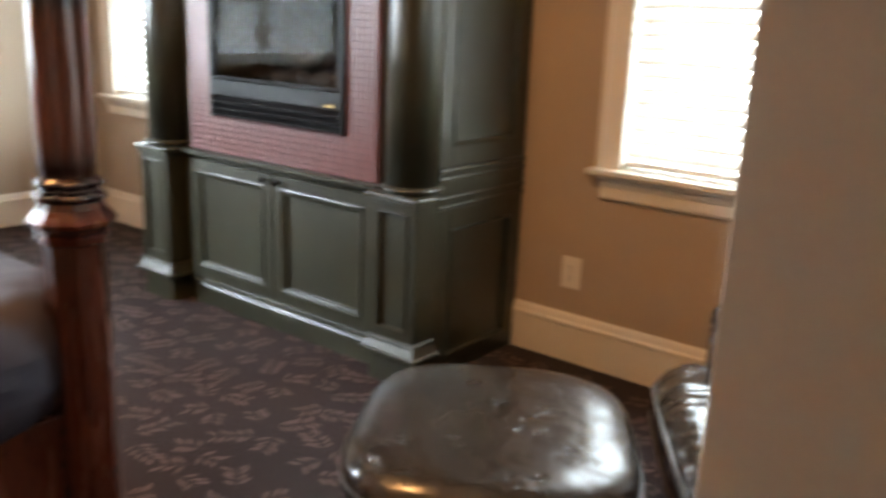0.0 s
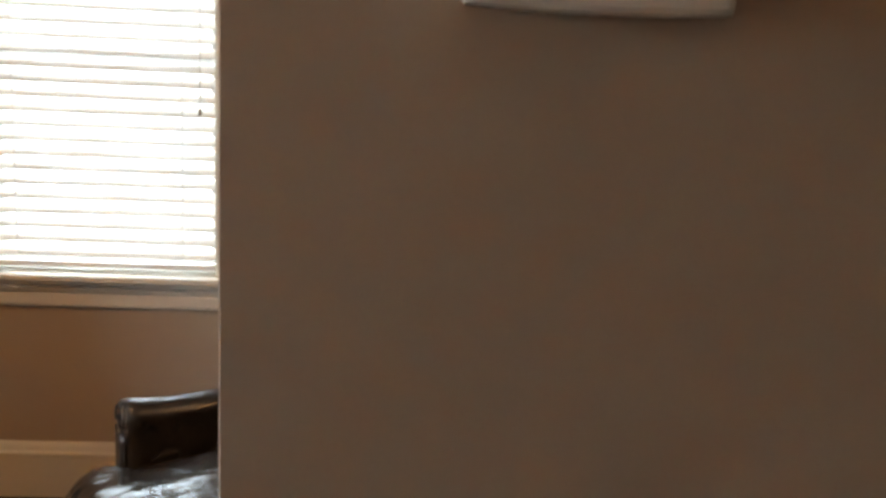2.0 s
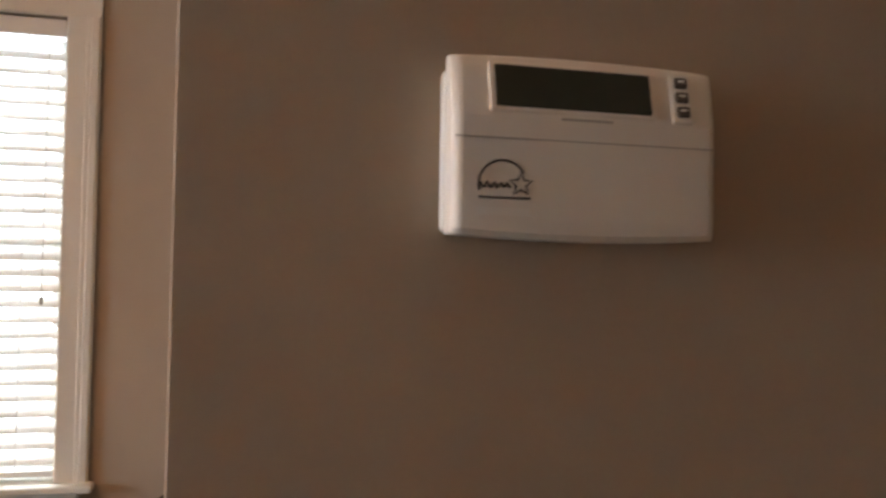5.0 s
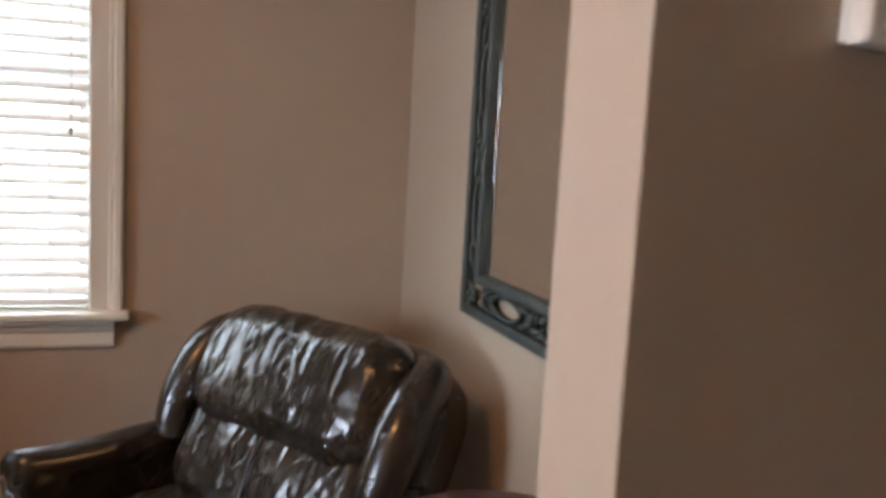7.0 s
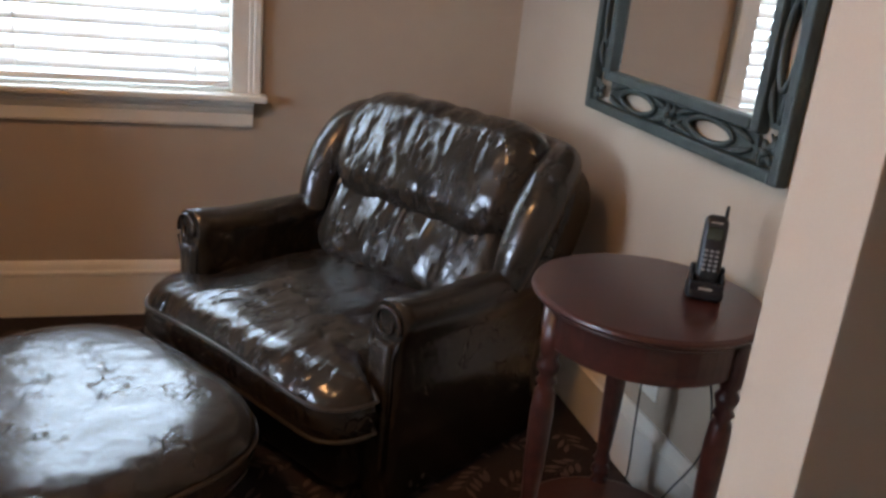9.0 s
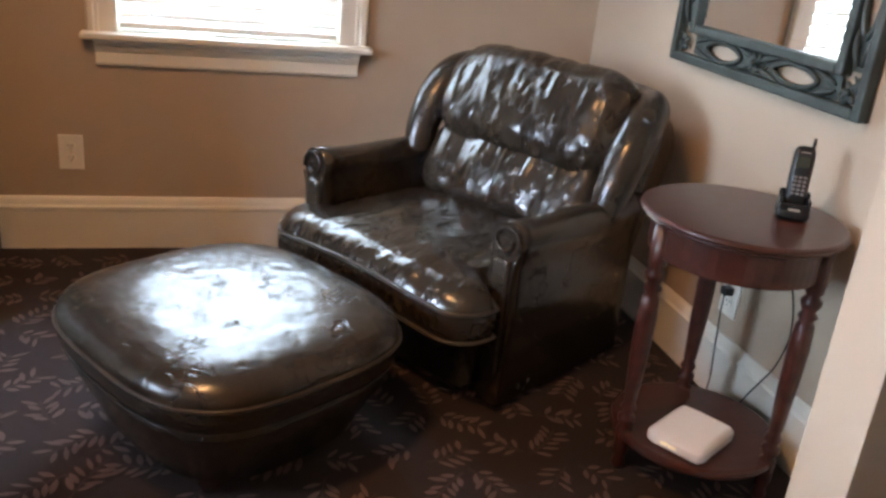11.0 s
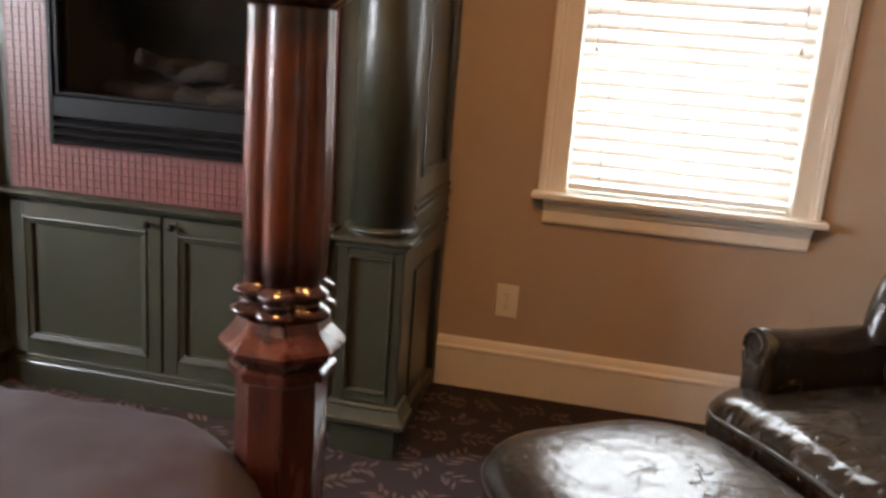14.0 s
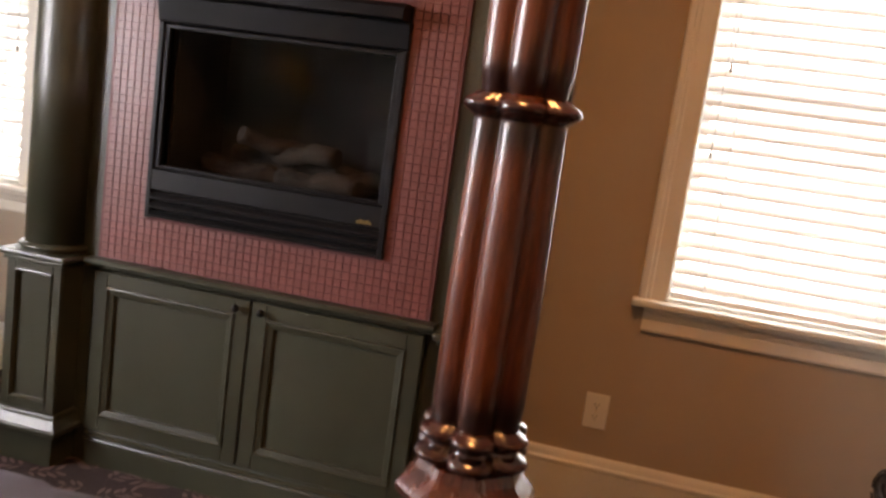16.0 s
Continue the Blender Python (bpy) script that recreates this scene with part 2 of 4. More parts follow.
# ---- mesh helpers ----
def part(name, bm, material, parent=None, label="", smooth=False, m=None):
    """Links a bmesh as one mesh object under a thing or part."""
    me = bpy.data.meshes.new(name)
    bmesh.ops.recalc_face_normals(bm, faces=bm.faces)
    if smooth:
        for f in bm.faces:
            f.smooth = True
    bm.to_mesh(me)
    bm.free()
    me.materials.append(material)
    o = new(name, me)
    if parent is not None:
        o.parent = parent
    if m is not None:
        o.matrix_local = m
    if label:
        o["label"] = label
    return o


def thing(name, m, label, category, group="", kind=""):
    o = new(name)
    o.empty_display_size = 0.05
    o.matrix_world = m
    return tagged(o, label, category, group, kind)


def merge(bm, tmp, m=None):
    """Adds the faces of tmp to bm."""
    vs = [bm.verts.new(m @ v.co if m is not None else v.co) for v in tmp.verts]
    tmp.verts.index_update()
    for f in tmp.faces:
        g = bm.faces.new([vs[v.index] for v in f.verts])
        g.smooth = f.smooth
    tmp.free()


def box(bm, x0, x1, y0, y1, z0, z1, bev=0.0, seg=2, m=None):
    tmp = bmesh.new()
    bmesh.ops.create_cube(tmp, size=1)
    for v in tmp.verts:
        v.co = Vector((x0 if v.co.x < 0 else x1, y0 if v.co.y < 0 else y1, z0 if v.co.z < 0 else z1))
    if bev:
        bmesh.ops.bevel(tmp, geom=tmp.edges[:], offset=bev, segments=seg, affect="EDGES", profile=0.5)
    merge(bm, tmp, m)
    return bm


def B(x0, x1, y0, y1, z0, z1, bev=0.0, seg=2):
    return box(bmesh.new(), x0, x1, y0, y1, z0, z1, bev, seg)


def lathe(bm, prof, n=32, m=None, radius=None):
    """Turns (r, z) pairs about z; radius(a, r, z) may reshape the section."""
    rings = []
    for r, z in prof:
        ring = []
        for k in range(n):
            a = 2 * math.pi * k / n
            rr = radius(a, r, z) if radius else r
            p = Vector((rr * math.cos(a), rr * math.sin(a), z))
            ring.append(bm.verts.new(m @ p if m is not None else p))
        rings.append(ring)
    for a, b in zip(rings, rings[1:]):
        for k in range(n):
            bm.faces.new((a[k], a[(k + 1) % n], b[(k + 1) % n], b[k]))
    bm.faces.new(list(reversed(rings[0])))
    bm.faces.new(rings[-1])
    return bm


def sweep(bm, prof, p0, p1, out, up=(0, 0, 1), mitre0=0.0, mitre1=0.0):
    """A closed profile of (d, h) pairs, d along out and h along up, run from p0 to p1; mitre shifts the ends by d."""
    p0, p1, out, up = Vector(p0), Vector(p1), Vector(out), Vector(up)
    along = (p1 - p0).normalized()
    a = [bm.verts.new(p0 + out * d + up * h + along * (mitre0 * d)) for d, h in prof]
    b = [bm.verts.new(p1 + out * d + up * h - along * (mitre1 * d)) for d, h in prof]
    n = len(prof)
    for k in range(n):
        bm.faces.new((a[k], a[(k + 1) % n], b[(k + 1) % n], b[k]))
    bm.faces.new(list(reversed(a)))
    bm.faces.new(b)
    return bm


def tube(bm, pts, r, n=8, closed=False):
    """A round bar along points."""
    pts = [Vector(p) for p in pts]
    rings = []
    cnt = len(pts)
    last = None
    for i, p in enumerate(pts):
        a = pts[(i - 1) % cnt] if closed or i > 0 else p
        b = pts[(i + 1) % cnt] if closed or i < cnt - 1 else p
        d = (b - a).normalized()
        if last is None:
            s = d.orthogonal().normalized()
        else:
            s = (last - d * last.dot(d)).normalized()
        last = s
        w = d.cross(s)
        rr = r[i] if isinstance(r, (list, tuple)) else r
        rings.append([bm.verts.new(p + (s * math.cos(2 * math.pi * k / n) + w * math.sin(2 * math.pi * k / n)) * rr) for k in range(n)])
    pairs = list(zip(rings, rings[1:])) + ([(rings[-1], rings[0])] if closed else [])
    for a, b in pairs:
        for k in range(n):
            f = bm.faces.new((a[k], a[(k + 1) % n], b[(k + 1) % n], b[k]))
            f.smooth = True
    if not closed:
        bm.faces.new(list(reversed(rings[0])))
        bm.faces.new(rings[-1])
    return bm


def cushion(bm, hx, hy, hz, r, bulge=0.0, n=28, wrinkle=0.0, seed=0.0, rc=None, m=None, nz=8, fn=None, stretch=(1, 1, 1)):
    """A stuffed, rounded block: rounded in plan by rc and at its edges by r, swollen on top, creased by noise."""
    rc = rc or r
    tmp = bmesh.new()
    bmesh.ops.create_cube(tmp, size=2)
    bmesh.ops.subdivide_edges(tmp, edges=tmp.edges[:], cuts=n, use_grid_fill=True)
    for v in tmp.verts:
        p = Vector((v.co.x * hx, v.co.y * hy, v.co.z * hz))
        c = Vector((max(-hx + rc, min(hx - rc, p.x)), max(-hy + rc, min(hy - rc, p.y)), 0))
        d = Vector((p.x - c.x, p.y - c.y, 0))
        if d.length > 1e-6:
            k = max(abs(d.x), abs(d.y)) / d.length
            d *= k
        q = Vector((c.x + d.x, c.y + d.y, p.z))
        edge = min(hx - abs(p.x), hy - abs(p.y))
        if abs(v.co.z) > 0.999:
            e = min(1.0, edge / r) if r else 1
            q.z = math.copysign(hz - r + r * math.sqrt(max(0, 1 - (1 - e) ** 2)), p.z)
        else:
            q.z = p.z / hz * (hz - r)
        if v.co.z > 0:
            q.z += bulge * (1 - (p.x / hx) ** 2) * (1 - (p.y / hy) ** 2) * v.co.z
        v.co = q
    bmesh.ops.recalc_face_normals(tmp, faces=tmp.faces)
    tmp.normal_update()
    if wrinkle:
        for v in tmp.verts:
            s = Vector((v.co.x * stretch[0], v.co.y * stretch[1], v.co.z * stretch[2]))
            w = noise.noise(s * 5 + Vector((seed, 0, 0))) * 0.6 + (0.5 - abs(noise.noise(s * 11 + Vector((0, seed, 0))))) * 0.5
            w += (0.35 - abs(noise.noise(s * 23 + Vector((seed, seed, 0))))) * 0.28
            v.co += v.normal * (w * wrinkle)
    if fn:
        for v in tmp.verts:
            v.co = fn(v.co)
    for f in tmp.faces:
        f.smooth = True
    merge(bm, tmp, m)
    return bm


def profile_box(bm, pts, y0, y1):
    return sweep(bm, pts, (0, y0, 0), (0, y1, 0), (1, 0, 0))


# ---- structure ----
def structure(name, bm, material, label, category):
    return tagged(part(name, bm, material), label, category, kind="structure")


H = 2.6
W1 = (-1.672, -0.933)
W2 = (-4.832, -4.093)
Z0, Z1 = 0.735, 2.07
W3 = (-3.27, -1.79)
Z3 = 0.87

bm = bmesh.new()
xs = [-5.30, W2[0], W2[1], W1[0], W1[1], 0.12]
for a, b in ((0, 1), (2, 3), (4, 5)):
    box(bm, xs[a], xs[b], 0, 0.15, 0, H)
for w in (W1, W2):
    box(bm, w[0], w[1], 0, 0.15, 0, Z0)
    box(bm, w[0], w[1], 0, 0.15, Z1, H)
structure("wall_north", bm, M_WALL, "taupe painted wall with two blind-covered windows", "wall")
structure("wall_east", B(0, 0.12, -2.056, 0, 0, H), M_WALL, "taupe painted wall behind a leather armchair", "wall")
structure("wall_partition", B(-0.512, 2.0, -2.165, -2.056, 0, H, 0.0012), M_WALL, "free end of a taupe painted partition wall", "wall")
structure("wall_southeast", B(2.0, 2.12, -4.25, -2.045, 0, H), M_WALL, "plain taupe painted wall", "wall")
structure("wall_south", B(-5.30, 2.0, -4.25, -4.1, 0, H), M_WALL, "plain taupe painted wall behind the bed", "wall")
bm = bmesh.new()
box(bm, -5.30, -5.15, -4.1, W3[0], 0, H)
box(bm, -5.30, -5.15, W3[1], 0, 0, H)
box(bm, -5.30, -5.15, W3[0], W3[1], 0, Z3)
box(bm, -5.30, -5.15, W3[0], W3[1], Z1, H)
structure("wall_west", bm, M_WALL, "taupe painted wall with a double window", "wall")
floor = structure("floor", B(-5.30, 2.12, -4.25, 0.15, -0.1, 0), M_CARPET, "dark plum carpet with a pale leaf pattern", "carpet")
structure("ceiling", B(-5.30, 2.12, -4.25, 0.15, H, H + 0.1), M_CEIL, "plain off-white painted ceiling", "ceiling")

BASE = [(0, 0), (0.018, 0), (0.018, 0.138), (0.023, 0.142), (0.023, 0.152), (0.017, 0.158), (0.012, 0.174), (0.006, 0.185), (0, 0.185)]


def baseboard(p0, p1, out, label="cream painted baseboard with a moulded top edge"):
    bm = sweep(bmesh.new(), BASE, p0, p1, out)
    structure("baseboard", bm, M_TRIM, label, "baseboard")


baseboard((-2.058, 0, 0), (-0.024, 0, 0), (0, -1, 0))
baseboard((-5.126, 0, 0), (-3.582, 0, 0), (0, -1, 0))
baseboard((0, 0, 0), (0, -2.02, 0), (-1, 0, 0))
baseboard((-5.15, -4.1, 0), (-5.15, 0, 0), (1, 0, 0))
baseboard((-0.512, -2.165, 0), (1.98, -2.165, 0), (0, -1, 0))
baseboard((-0.512, -2.188, 0), (-0.512, -2.033, 0), (-1, 0, 0))
baseboard((-0.512, -2.056, 0), (-0.024, -2.056, 0), (0, 1, 0))


# ---- windows and blinds ----
CASING = [(0, 0), (0.012, 0), (0.015, 0.005), (0.015, 0.052), (0.019, 0.056), (0.019, 0.066), (0.027, 0.071), (0.027, 0.086), (0.022, 0.092), (0, 0.092)]
APRON = [(0.002, 0), (0.016, 0), (0.019, 0.008), (0.020, 0.042), (0.028, 0.050), (0.034, 0.062), (0.046, 0.072), (0.050, 0.084), (0.002, 0.084)]


def window(name, m, w, z0, z1, label, lights=1):
    """A cased window in the wall's plane; local y points outdoors, w is the clear width."""
    o = thing(name, m, label, "window", kind="structure")
    h = w / 2
    zt = z0 + 0.010
    for s in (-1, 1):
        part("casing", sweep(bmesh.new(), CASING, (s * h, 0, zt), (s * h, 0, z1), (0, -1, 0), (s, 0, 0)), M_TRIM, o)
        part("jamb", B(s * h if s > 0 else -h - 0.012, h + 0.012 if s > 0 else -h, 0.0005, 0.145, z0 + 0.001, z1 - 0.001), M_TRIM, o)
    part("head_casing", sweep(bmesh.new(), CASING, (-h - 0.092, 0, z1), (h + 0.092, 0, z1), (0, -1, 0), (0, 0, 1)), M_TRIM, o)
    bm = bmesh.new()
    box(bm, -h - 0.11, h + 0.11, -0.065, -0.001, zt - 0.023, zt, 0.008, 3)
    box(bm, -h, h, -0.001, 0.14, zt - 0.010, zt - 0.0005)
    part("window_sill", bm, M_TRIM, o, "deep cream sill with a rounded nose")
    part("apron", sweep(bmesh.new(), APRON, (-h - 0.068, 0, zt - 0.107), (h + 0.068, 0, zt - 0.107), (0, -1, 0)), M_TRIM, o)
    step = w / lights
    for k in range(lights):
        a, b = -h + k * step, -h + (k + 1) * step
        bm = bmesh.new()
        zm = (z0 + z1) / 2
        for x0, x1, y0, y1 in ((a, a + 0.035, zt, z1), (b - 0.035, b, zt, z1), (a + 0.035, b - 0.035, zt, zt + 0.045),
                               (a + 0.035, b - 0.035, z1 - 0.04, z1), (a + 0.035, b - 0.035, zm - 0.02, zm + 0.02)):
            box(bm, x0, x1, 0.095, 0.125, y0, y1, 0.003, 1)
        fr = part("window_frame", bm, M_VINYL, o)
        for y0, y1 in ((zt + 0.045, zm - 0.02), (zm + 0.02, z1 - 0.04)):
            g = part("pane", B(a + 0.035, b - 0.035, 0.108, 0.112, y0, y1), M_GLASS, fr)
            g.visible_shadow = False
    return o


def slat_mesh(w):
    """One gently crowned slat."""
    bm = bmesh.new()
    prof = [(-0.025, 0.0), (-0.013, 0.0026), (0, 0.0036), (0.013, 0.0026), (0.025, 0.0), (0.025, -0.003), (0.013, -0.0004), (0, 0.0006),
            (-0.013, -0.0004), (-0.025, -0.003)]
    sweep(bm, prof, (-w / 2, 0, 0), (w / 2, 0, 0), (0, 1, 0))
    me = bpy.data.meshes.new("slat")
    bmesh.ops.recalc_face_normals(bm, faces=bm.faces)
    bm.to_mesh(me)
    bm.free()
    me.materials.append(M_BLIND)
    return me


def blind(m, w, z0, z1, tilt, group):
    o = thing("window_blind", m, "white faux-wood slatted blind lowered over a bright window", "blind", group)
    y = 0.036
    part("headrail", B(-w / 2, w / 2, y - 0.028, y + 0.028, z1 - 0.055, z1 - 0.004, 0.003), M_VINYL, o)
    part("bottom_rail", B(-w / 2, w / 2, y - 0.026, y + 0.026, z0 + 0.012, z0 + 0.030, 0.004), M_VINYL, o)
    me = slat_mesh(w)
    z = z0 + 0.062
    rnd = random.Random(5)
    while z < z1 - 0.07:
        s = new("slat", me)
        s.parent = o
        s.matrix_local = pose(rnd.uniform(-0.001, 0.001), y, z, tilt + rnd.uniform(-1.5, 1.5), rnd.uniform(-0.12, 0.12), 0)
        z += 0.0445
    for x in (-w * 0.36, w * 0.36) if w < 0.85 else (-w * 0.4, 0, w * 0.4):
        bm = bmesh.new()
        for dy in (-0.024, 0.024):
            tube(bm, [(x, y + dy, z0 + 0.03), (x, y + dy, z1 - 0.055)], 0.0014, 5)
        part("ladder_cord", bm, M_CORD, o)
    bm = bmesh.new()
    tube(bm, [(w * 0.44, y - 0.032, z1 - 0.06), (w * 0.44, y - 0.034, 1.27)], 0.0011, 5)
    lathe(bm, [(0.0015, 0), (0.0045, -0.003), (0.006, -0.02), (0.003, -0.026)], 10, Matrix.Translation((w * 0.44, y - 0.034, 1.27)))
    part("pull_cord", bm, M_INKGREY, o)
    bm = bmesh.new()
    for k, zz in ((0, 1.235), (0.012, 1.50)):
        tube(bm, [(-w * 0.44 + k, y - 0.032, z1 - 0.06), (-w * 0.44 + k, y - 0.034, zz)], 0.0011, 5)
        lathe(bm, [(0.0015, 0), (0.0045, -0.003), (0.006, -0.02), (0.003, -0.026)], 10, Matrix.Translation((-w * 0.44 + k, y - 0.034, zz)))
    part("pull_cord", bm, M_INKGREY, o)
    return o


TILT = 38
for name, w in (("window_1", W1), ("window_2", W2)):
    cx, cw = (w[0] + w[1]) / 2, w[1] - w[0] - 0.024
    m = pose(cx, 0, 0)
    window(name, m, cw, Z0, Z1, "cream-cased window with a deep moulded sill")
    blind(m, cw - 0.012, Z0 + 0.010, Z1, TILT, "window blinds")
    window_light(m @ pose(0, 0, (Z0 + Z1) / 2), cw - 0.02, Z1 - Z0 - 0.02, WIN_POWER)
m = pose(-5.15, (W3[0] + W3[1]) / 2, 0, 0, 0, 90)
cw = W3[1] - W3[0] - 0.024
window("window_3", m, cw, Z3, Z1, "wide cream-cased double window with slatted blinds", 2)
for s in (-1, 1):
    blind(m @ pose(s * cw / 4, 0, 0), cw / 2 - 0.02, Z3 + 0.010, Z1, 20, "window blinds")
window_light(m @ pose(0, 0, (Z3 + Z1) / 2), cw - 0.02, Z1 - Z3 - 0.02, WIN_POWER * WEST, (0.47, 0.71, 1.0))


# ---- fireplace cabinet ----
def frame_panel(parent, x0, x1, z0, z1, y, t, stile, sink=0.012, mould=0.012, m=None):
    """Stiles, rails, a moulding and a sunk field seen from -y, standing t deep behind y, each a part of parent."""
    m = m or Matrix()
    a, b, c, d = x0 + stile, x1 - stile, z0 + stile, z1 - stile

    def put(name, bm):
        part(name, bm, M_GREEN, parent, m=m)

    put("stile", B(x0, a, y, y + t, z0, z1, 0.002, 1))
    put("stile", B(b, x1, y, y + t, z0, z1, 0.002, 1))
    put("rail", B(a, b, y + 0.0005, y + t, z0, c, 0.002, 1))
    put("rail", B(a, b, y + 0.0005, y + t, d, z1, 0.002, 1))
    prof = [(0, 0), (0.004, 0.001), (0.005, 0.004), (0.001, 0.007), (-0.004, mould), (-sink, mould), (-sink, 0)]
    put("panel_moulding", sweep(bmesh.new(), prof, (a, y, c), (a, y, d), (0, -1, 0), (1, 0, 0)))
    put("panel_moulding", sweep(bmesh.new(), prof, (b, y, c), (b, y, d), (0, -1, 0), (-1, 0, 0)))
    put("panel_moulding", sweep(bmesh.new(), prof, (a, y, c), (b, y, c), (0, -1, 0), (0, 0, 1)))
    put("panel_moulding", sweep(bmesh.new(), prof, (a, y, d), (b, y, d), (0, -1, 0), (0, 0, -1)))


CX = -2.82
cab = thing("fireplace_cabinet", pose(CX, -0.002, 0), "tall olive-green painted fireplace cabinet with columns and panelled doors", "cabinet")
TOP = 2.30
for s in (-1, 1):
    rot = Matrix.Translation((s * 0.76, 0, 0)) @ Matrix.Rotation(radians(90 * s), 4, "Z")
    y0, y1 = (-0.50, 0.0) if s > 0 else (0.0, 0.50)
    side = part("side_panel", B(y0 + 0.002, y1 - 0.002, 0.012, 0.03, 0.002, TOP - 0.002), M_GREEN, cab, m=rot)
    frame_panel(side, y0, y1, 0.0, 0.60, 0.0, 0.0115, 0.07)
    frame_panel(side, y0, y1, 0.745, TOP, 0.0, 0.0115, 0.07)
    part("middle_rail", B(y0, y1, -0.001, 0.0115, 0.6005, 0.7445), M_GREEN, side)
    for zz in (0.605, 0.635, 0.70, 0.728):
        bead = [(0, 0), (0.006, 0.002), (0.008, 0.007), (0.005, 0.012), (0, 0.013)]
        part("bead_moulding", sweep(bmesh.new(), bead, (y0, -0.0015, zz), (y1, -0.0015, zz), (0, -1, 0)), M_GREEN, side)
    part("pilaster", box(B(s * 0.76 if s < 0 else 0.528, 0.76 if s > 0 else -0.528, -0.53, -0.501, 0, TOP, 0.002),
                         *sorted((s * 0.735, s * 0.7595)), -0.545, -0.53, 0.0, TOP, 0.004), M_GREEN, cab)
box_bm = bmesh.new()
box(box_bm, -0.527, 0.527, -0.535, -0.49, 0.60, 0.648)
box(box_bm, -0.527, 0.527, -0.535, -0.49, 0.0, 0.118)
box(box_bm, -0.527, 0.527, -0.50, -0.49, 0.118, 0.60)
part("face_frame", box_bm, M_GREEN, cab)
part("toe_board", B(-0.527, 0.527, -0.552, -0.5355, 0, 0.078, 0.002), M_GREEN, cab)
MLD = [(0, 0), (0.020, 0), (0.022, 0.006), (0.018, 0.012), (0.024, 0.017), (0.024, 0.024), (0.014, 0.030), (0.011, 0.040), (0, 0.041)]
part("base_moulding", sweep(bmesh.new(), MLD, (-0.527, -0.5355, 0.079), (0.527, -0.5355, 0.079), (0, -1, 0)), M_GREEN, cab)
part("ledge", sweep(bmesh.new(), [(0, 0.0), (0.020, 0.0), (0.026, 0.004), (0.027, 0.010), (0.040, 0.013), (0.046, 0.019), (0.046, 0.026), (0.040, 0.031), (0, 0.032)],
                    (-0.55, -0.535, 0.634), (0.55, -0.535, 0.634), (0, -1, 0)), M_GREEN, cab, "rounded ledge above the doors")
for s in (-1, 1):
    a, b = (0.004, 0.522) if s > 0 else (-0.522, -0.004)
    door = part("door", B(a + 0.046, b - 0.046, -0.549, -0.538, 0.168, 0.584), M_GREEN, cab, "framed olive-green cabinet door, closed")
    frame_panel(door, a, b, 0.124, 0.628, -0.563, 0.026, 0.046, 0.014, 0.024)
    kb = lathe(bmesh.new(), [(0.004, 0), (0.004, 0.008), (0.009, 0.012), (0.012, 0.019), (0.009, 0.026), (0.003, 0.028)], 16,
               Matrix.Translation((s * 0.040, -0.563, 0.604)) @ Matrix.Rotation(radians(90), 4, "X"))
    part("knob", kb, M_BLACK, door, "small dark round knob", smooth=True)
    px = s * 0.680
    bm = B(px - 0.096, px + 0.096, -0.622, -0.5305, 0.0, 0.640, 0.002)
    ped = part("pedestal", bm, M_GREEN, cab)
    frame_panel(ped, px - 0.096, px + 0.096, 0.17, 0.638, -0.632, 0.0095, 0.030, 0.0095, 0.010)
    part("plinth", B(px - 0.098, px + 0.098, -0.632, -0.5305, 0.0, 0.1695, 0.002), M_GREEN, ped)
    part("cap", box(box(bmesh.new(), px - 0.116, px + 0.116, -0.650, -0.531, 0.645, 0.666, 0.008, 3), px - 0.104, px + 0.104, -0.640, -0.531, 0.632, 0.645, 0.003), M_GREEN, ped)
    bm = bmesh.new()
    sw = [(0, 0), (0.026, 0), (0.029, 0.004), (0.029, 0.014), (0.025, 0.018), (0.022, 0.019), (0.008, 0.047), (0.011, 0.049), (0.011, 0.055), (0.007, 0.060), (0, 0.062)]
    sweep(bm, sw, (px - 0.097, -0.6325, 0.108), (px + 0.097, -0.6325, 0.108), (0, -1, 0), mitre0=-1, mitre1=-1)
    sweep(bm, sw, (px + 0.0965, -0.6325, 0.108), (px + 0.0965, -0.531, 0.108), (1, 0, 0), mitre0=-1)
    sweep(bm, sw, (px - 0.0965, -0.6325, 0.108), (px - 0.0965, -0.531, 0.108), (-1, 0, 0), mitre0=-1)
    part("plinth_moulding", bm, M_GREEN, ped, "stepped glossy plinth moulding")
    col = part("column", lathe(bmesh.new(), [(0.090, 0.690), (0.091, 1.2), (0.084, 2.05), (0.078, 2.19)], 48, Matrix.Translation((px, -0.542, 0))), M_GREEN, cab,
               "smooth round olive-green column", smooth=True)
    rings = [(0.099, 0.6665)] + [(0.092 + 0.013 * math.sin(math.pi * k / 8), 0.668 + 0.024 * k / 8) for k in range(9)]
    part("column_base", lathe(bmesh.new(), rings, 48, Matrix.Translation((px, -0.542, 0))), M_GREEN, col, smooth=True)
    part("capital", box(lathe(bmesh.new(), [(0.080, 2.19), (0.095, 2.21), (0.105, 2.235)], 32, Matrix.Translation((px, -0.542, 0))),
                        px - 0.115, px + 0.115, -0.655, -0.531, 2.236, TOP - 0.001, 0.004), M_GREEN, col)
part("entablature", box(box(bmesh.new(), -0.80, 0.80, -0.66, -0.0, TOP, H - 0.09, 0.004), -0.86, 0.86, -0.72, -0.0, H - 0.089, H - 0.002, 0.01), M_GREEN, cab)

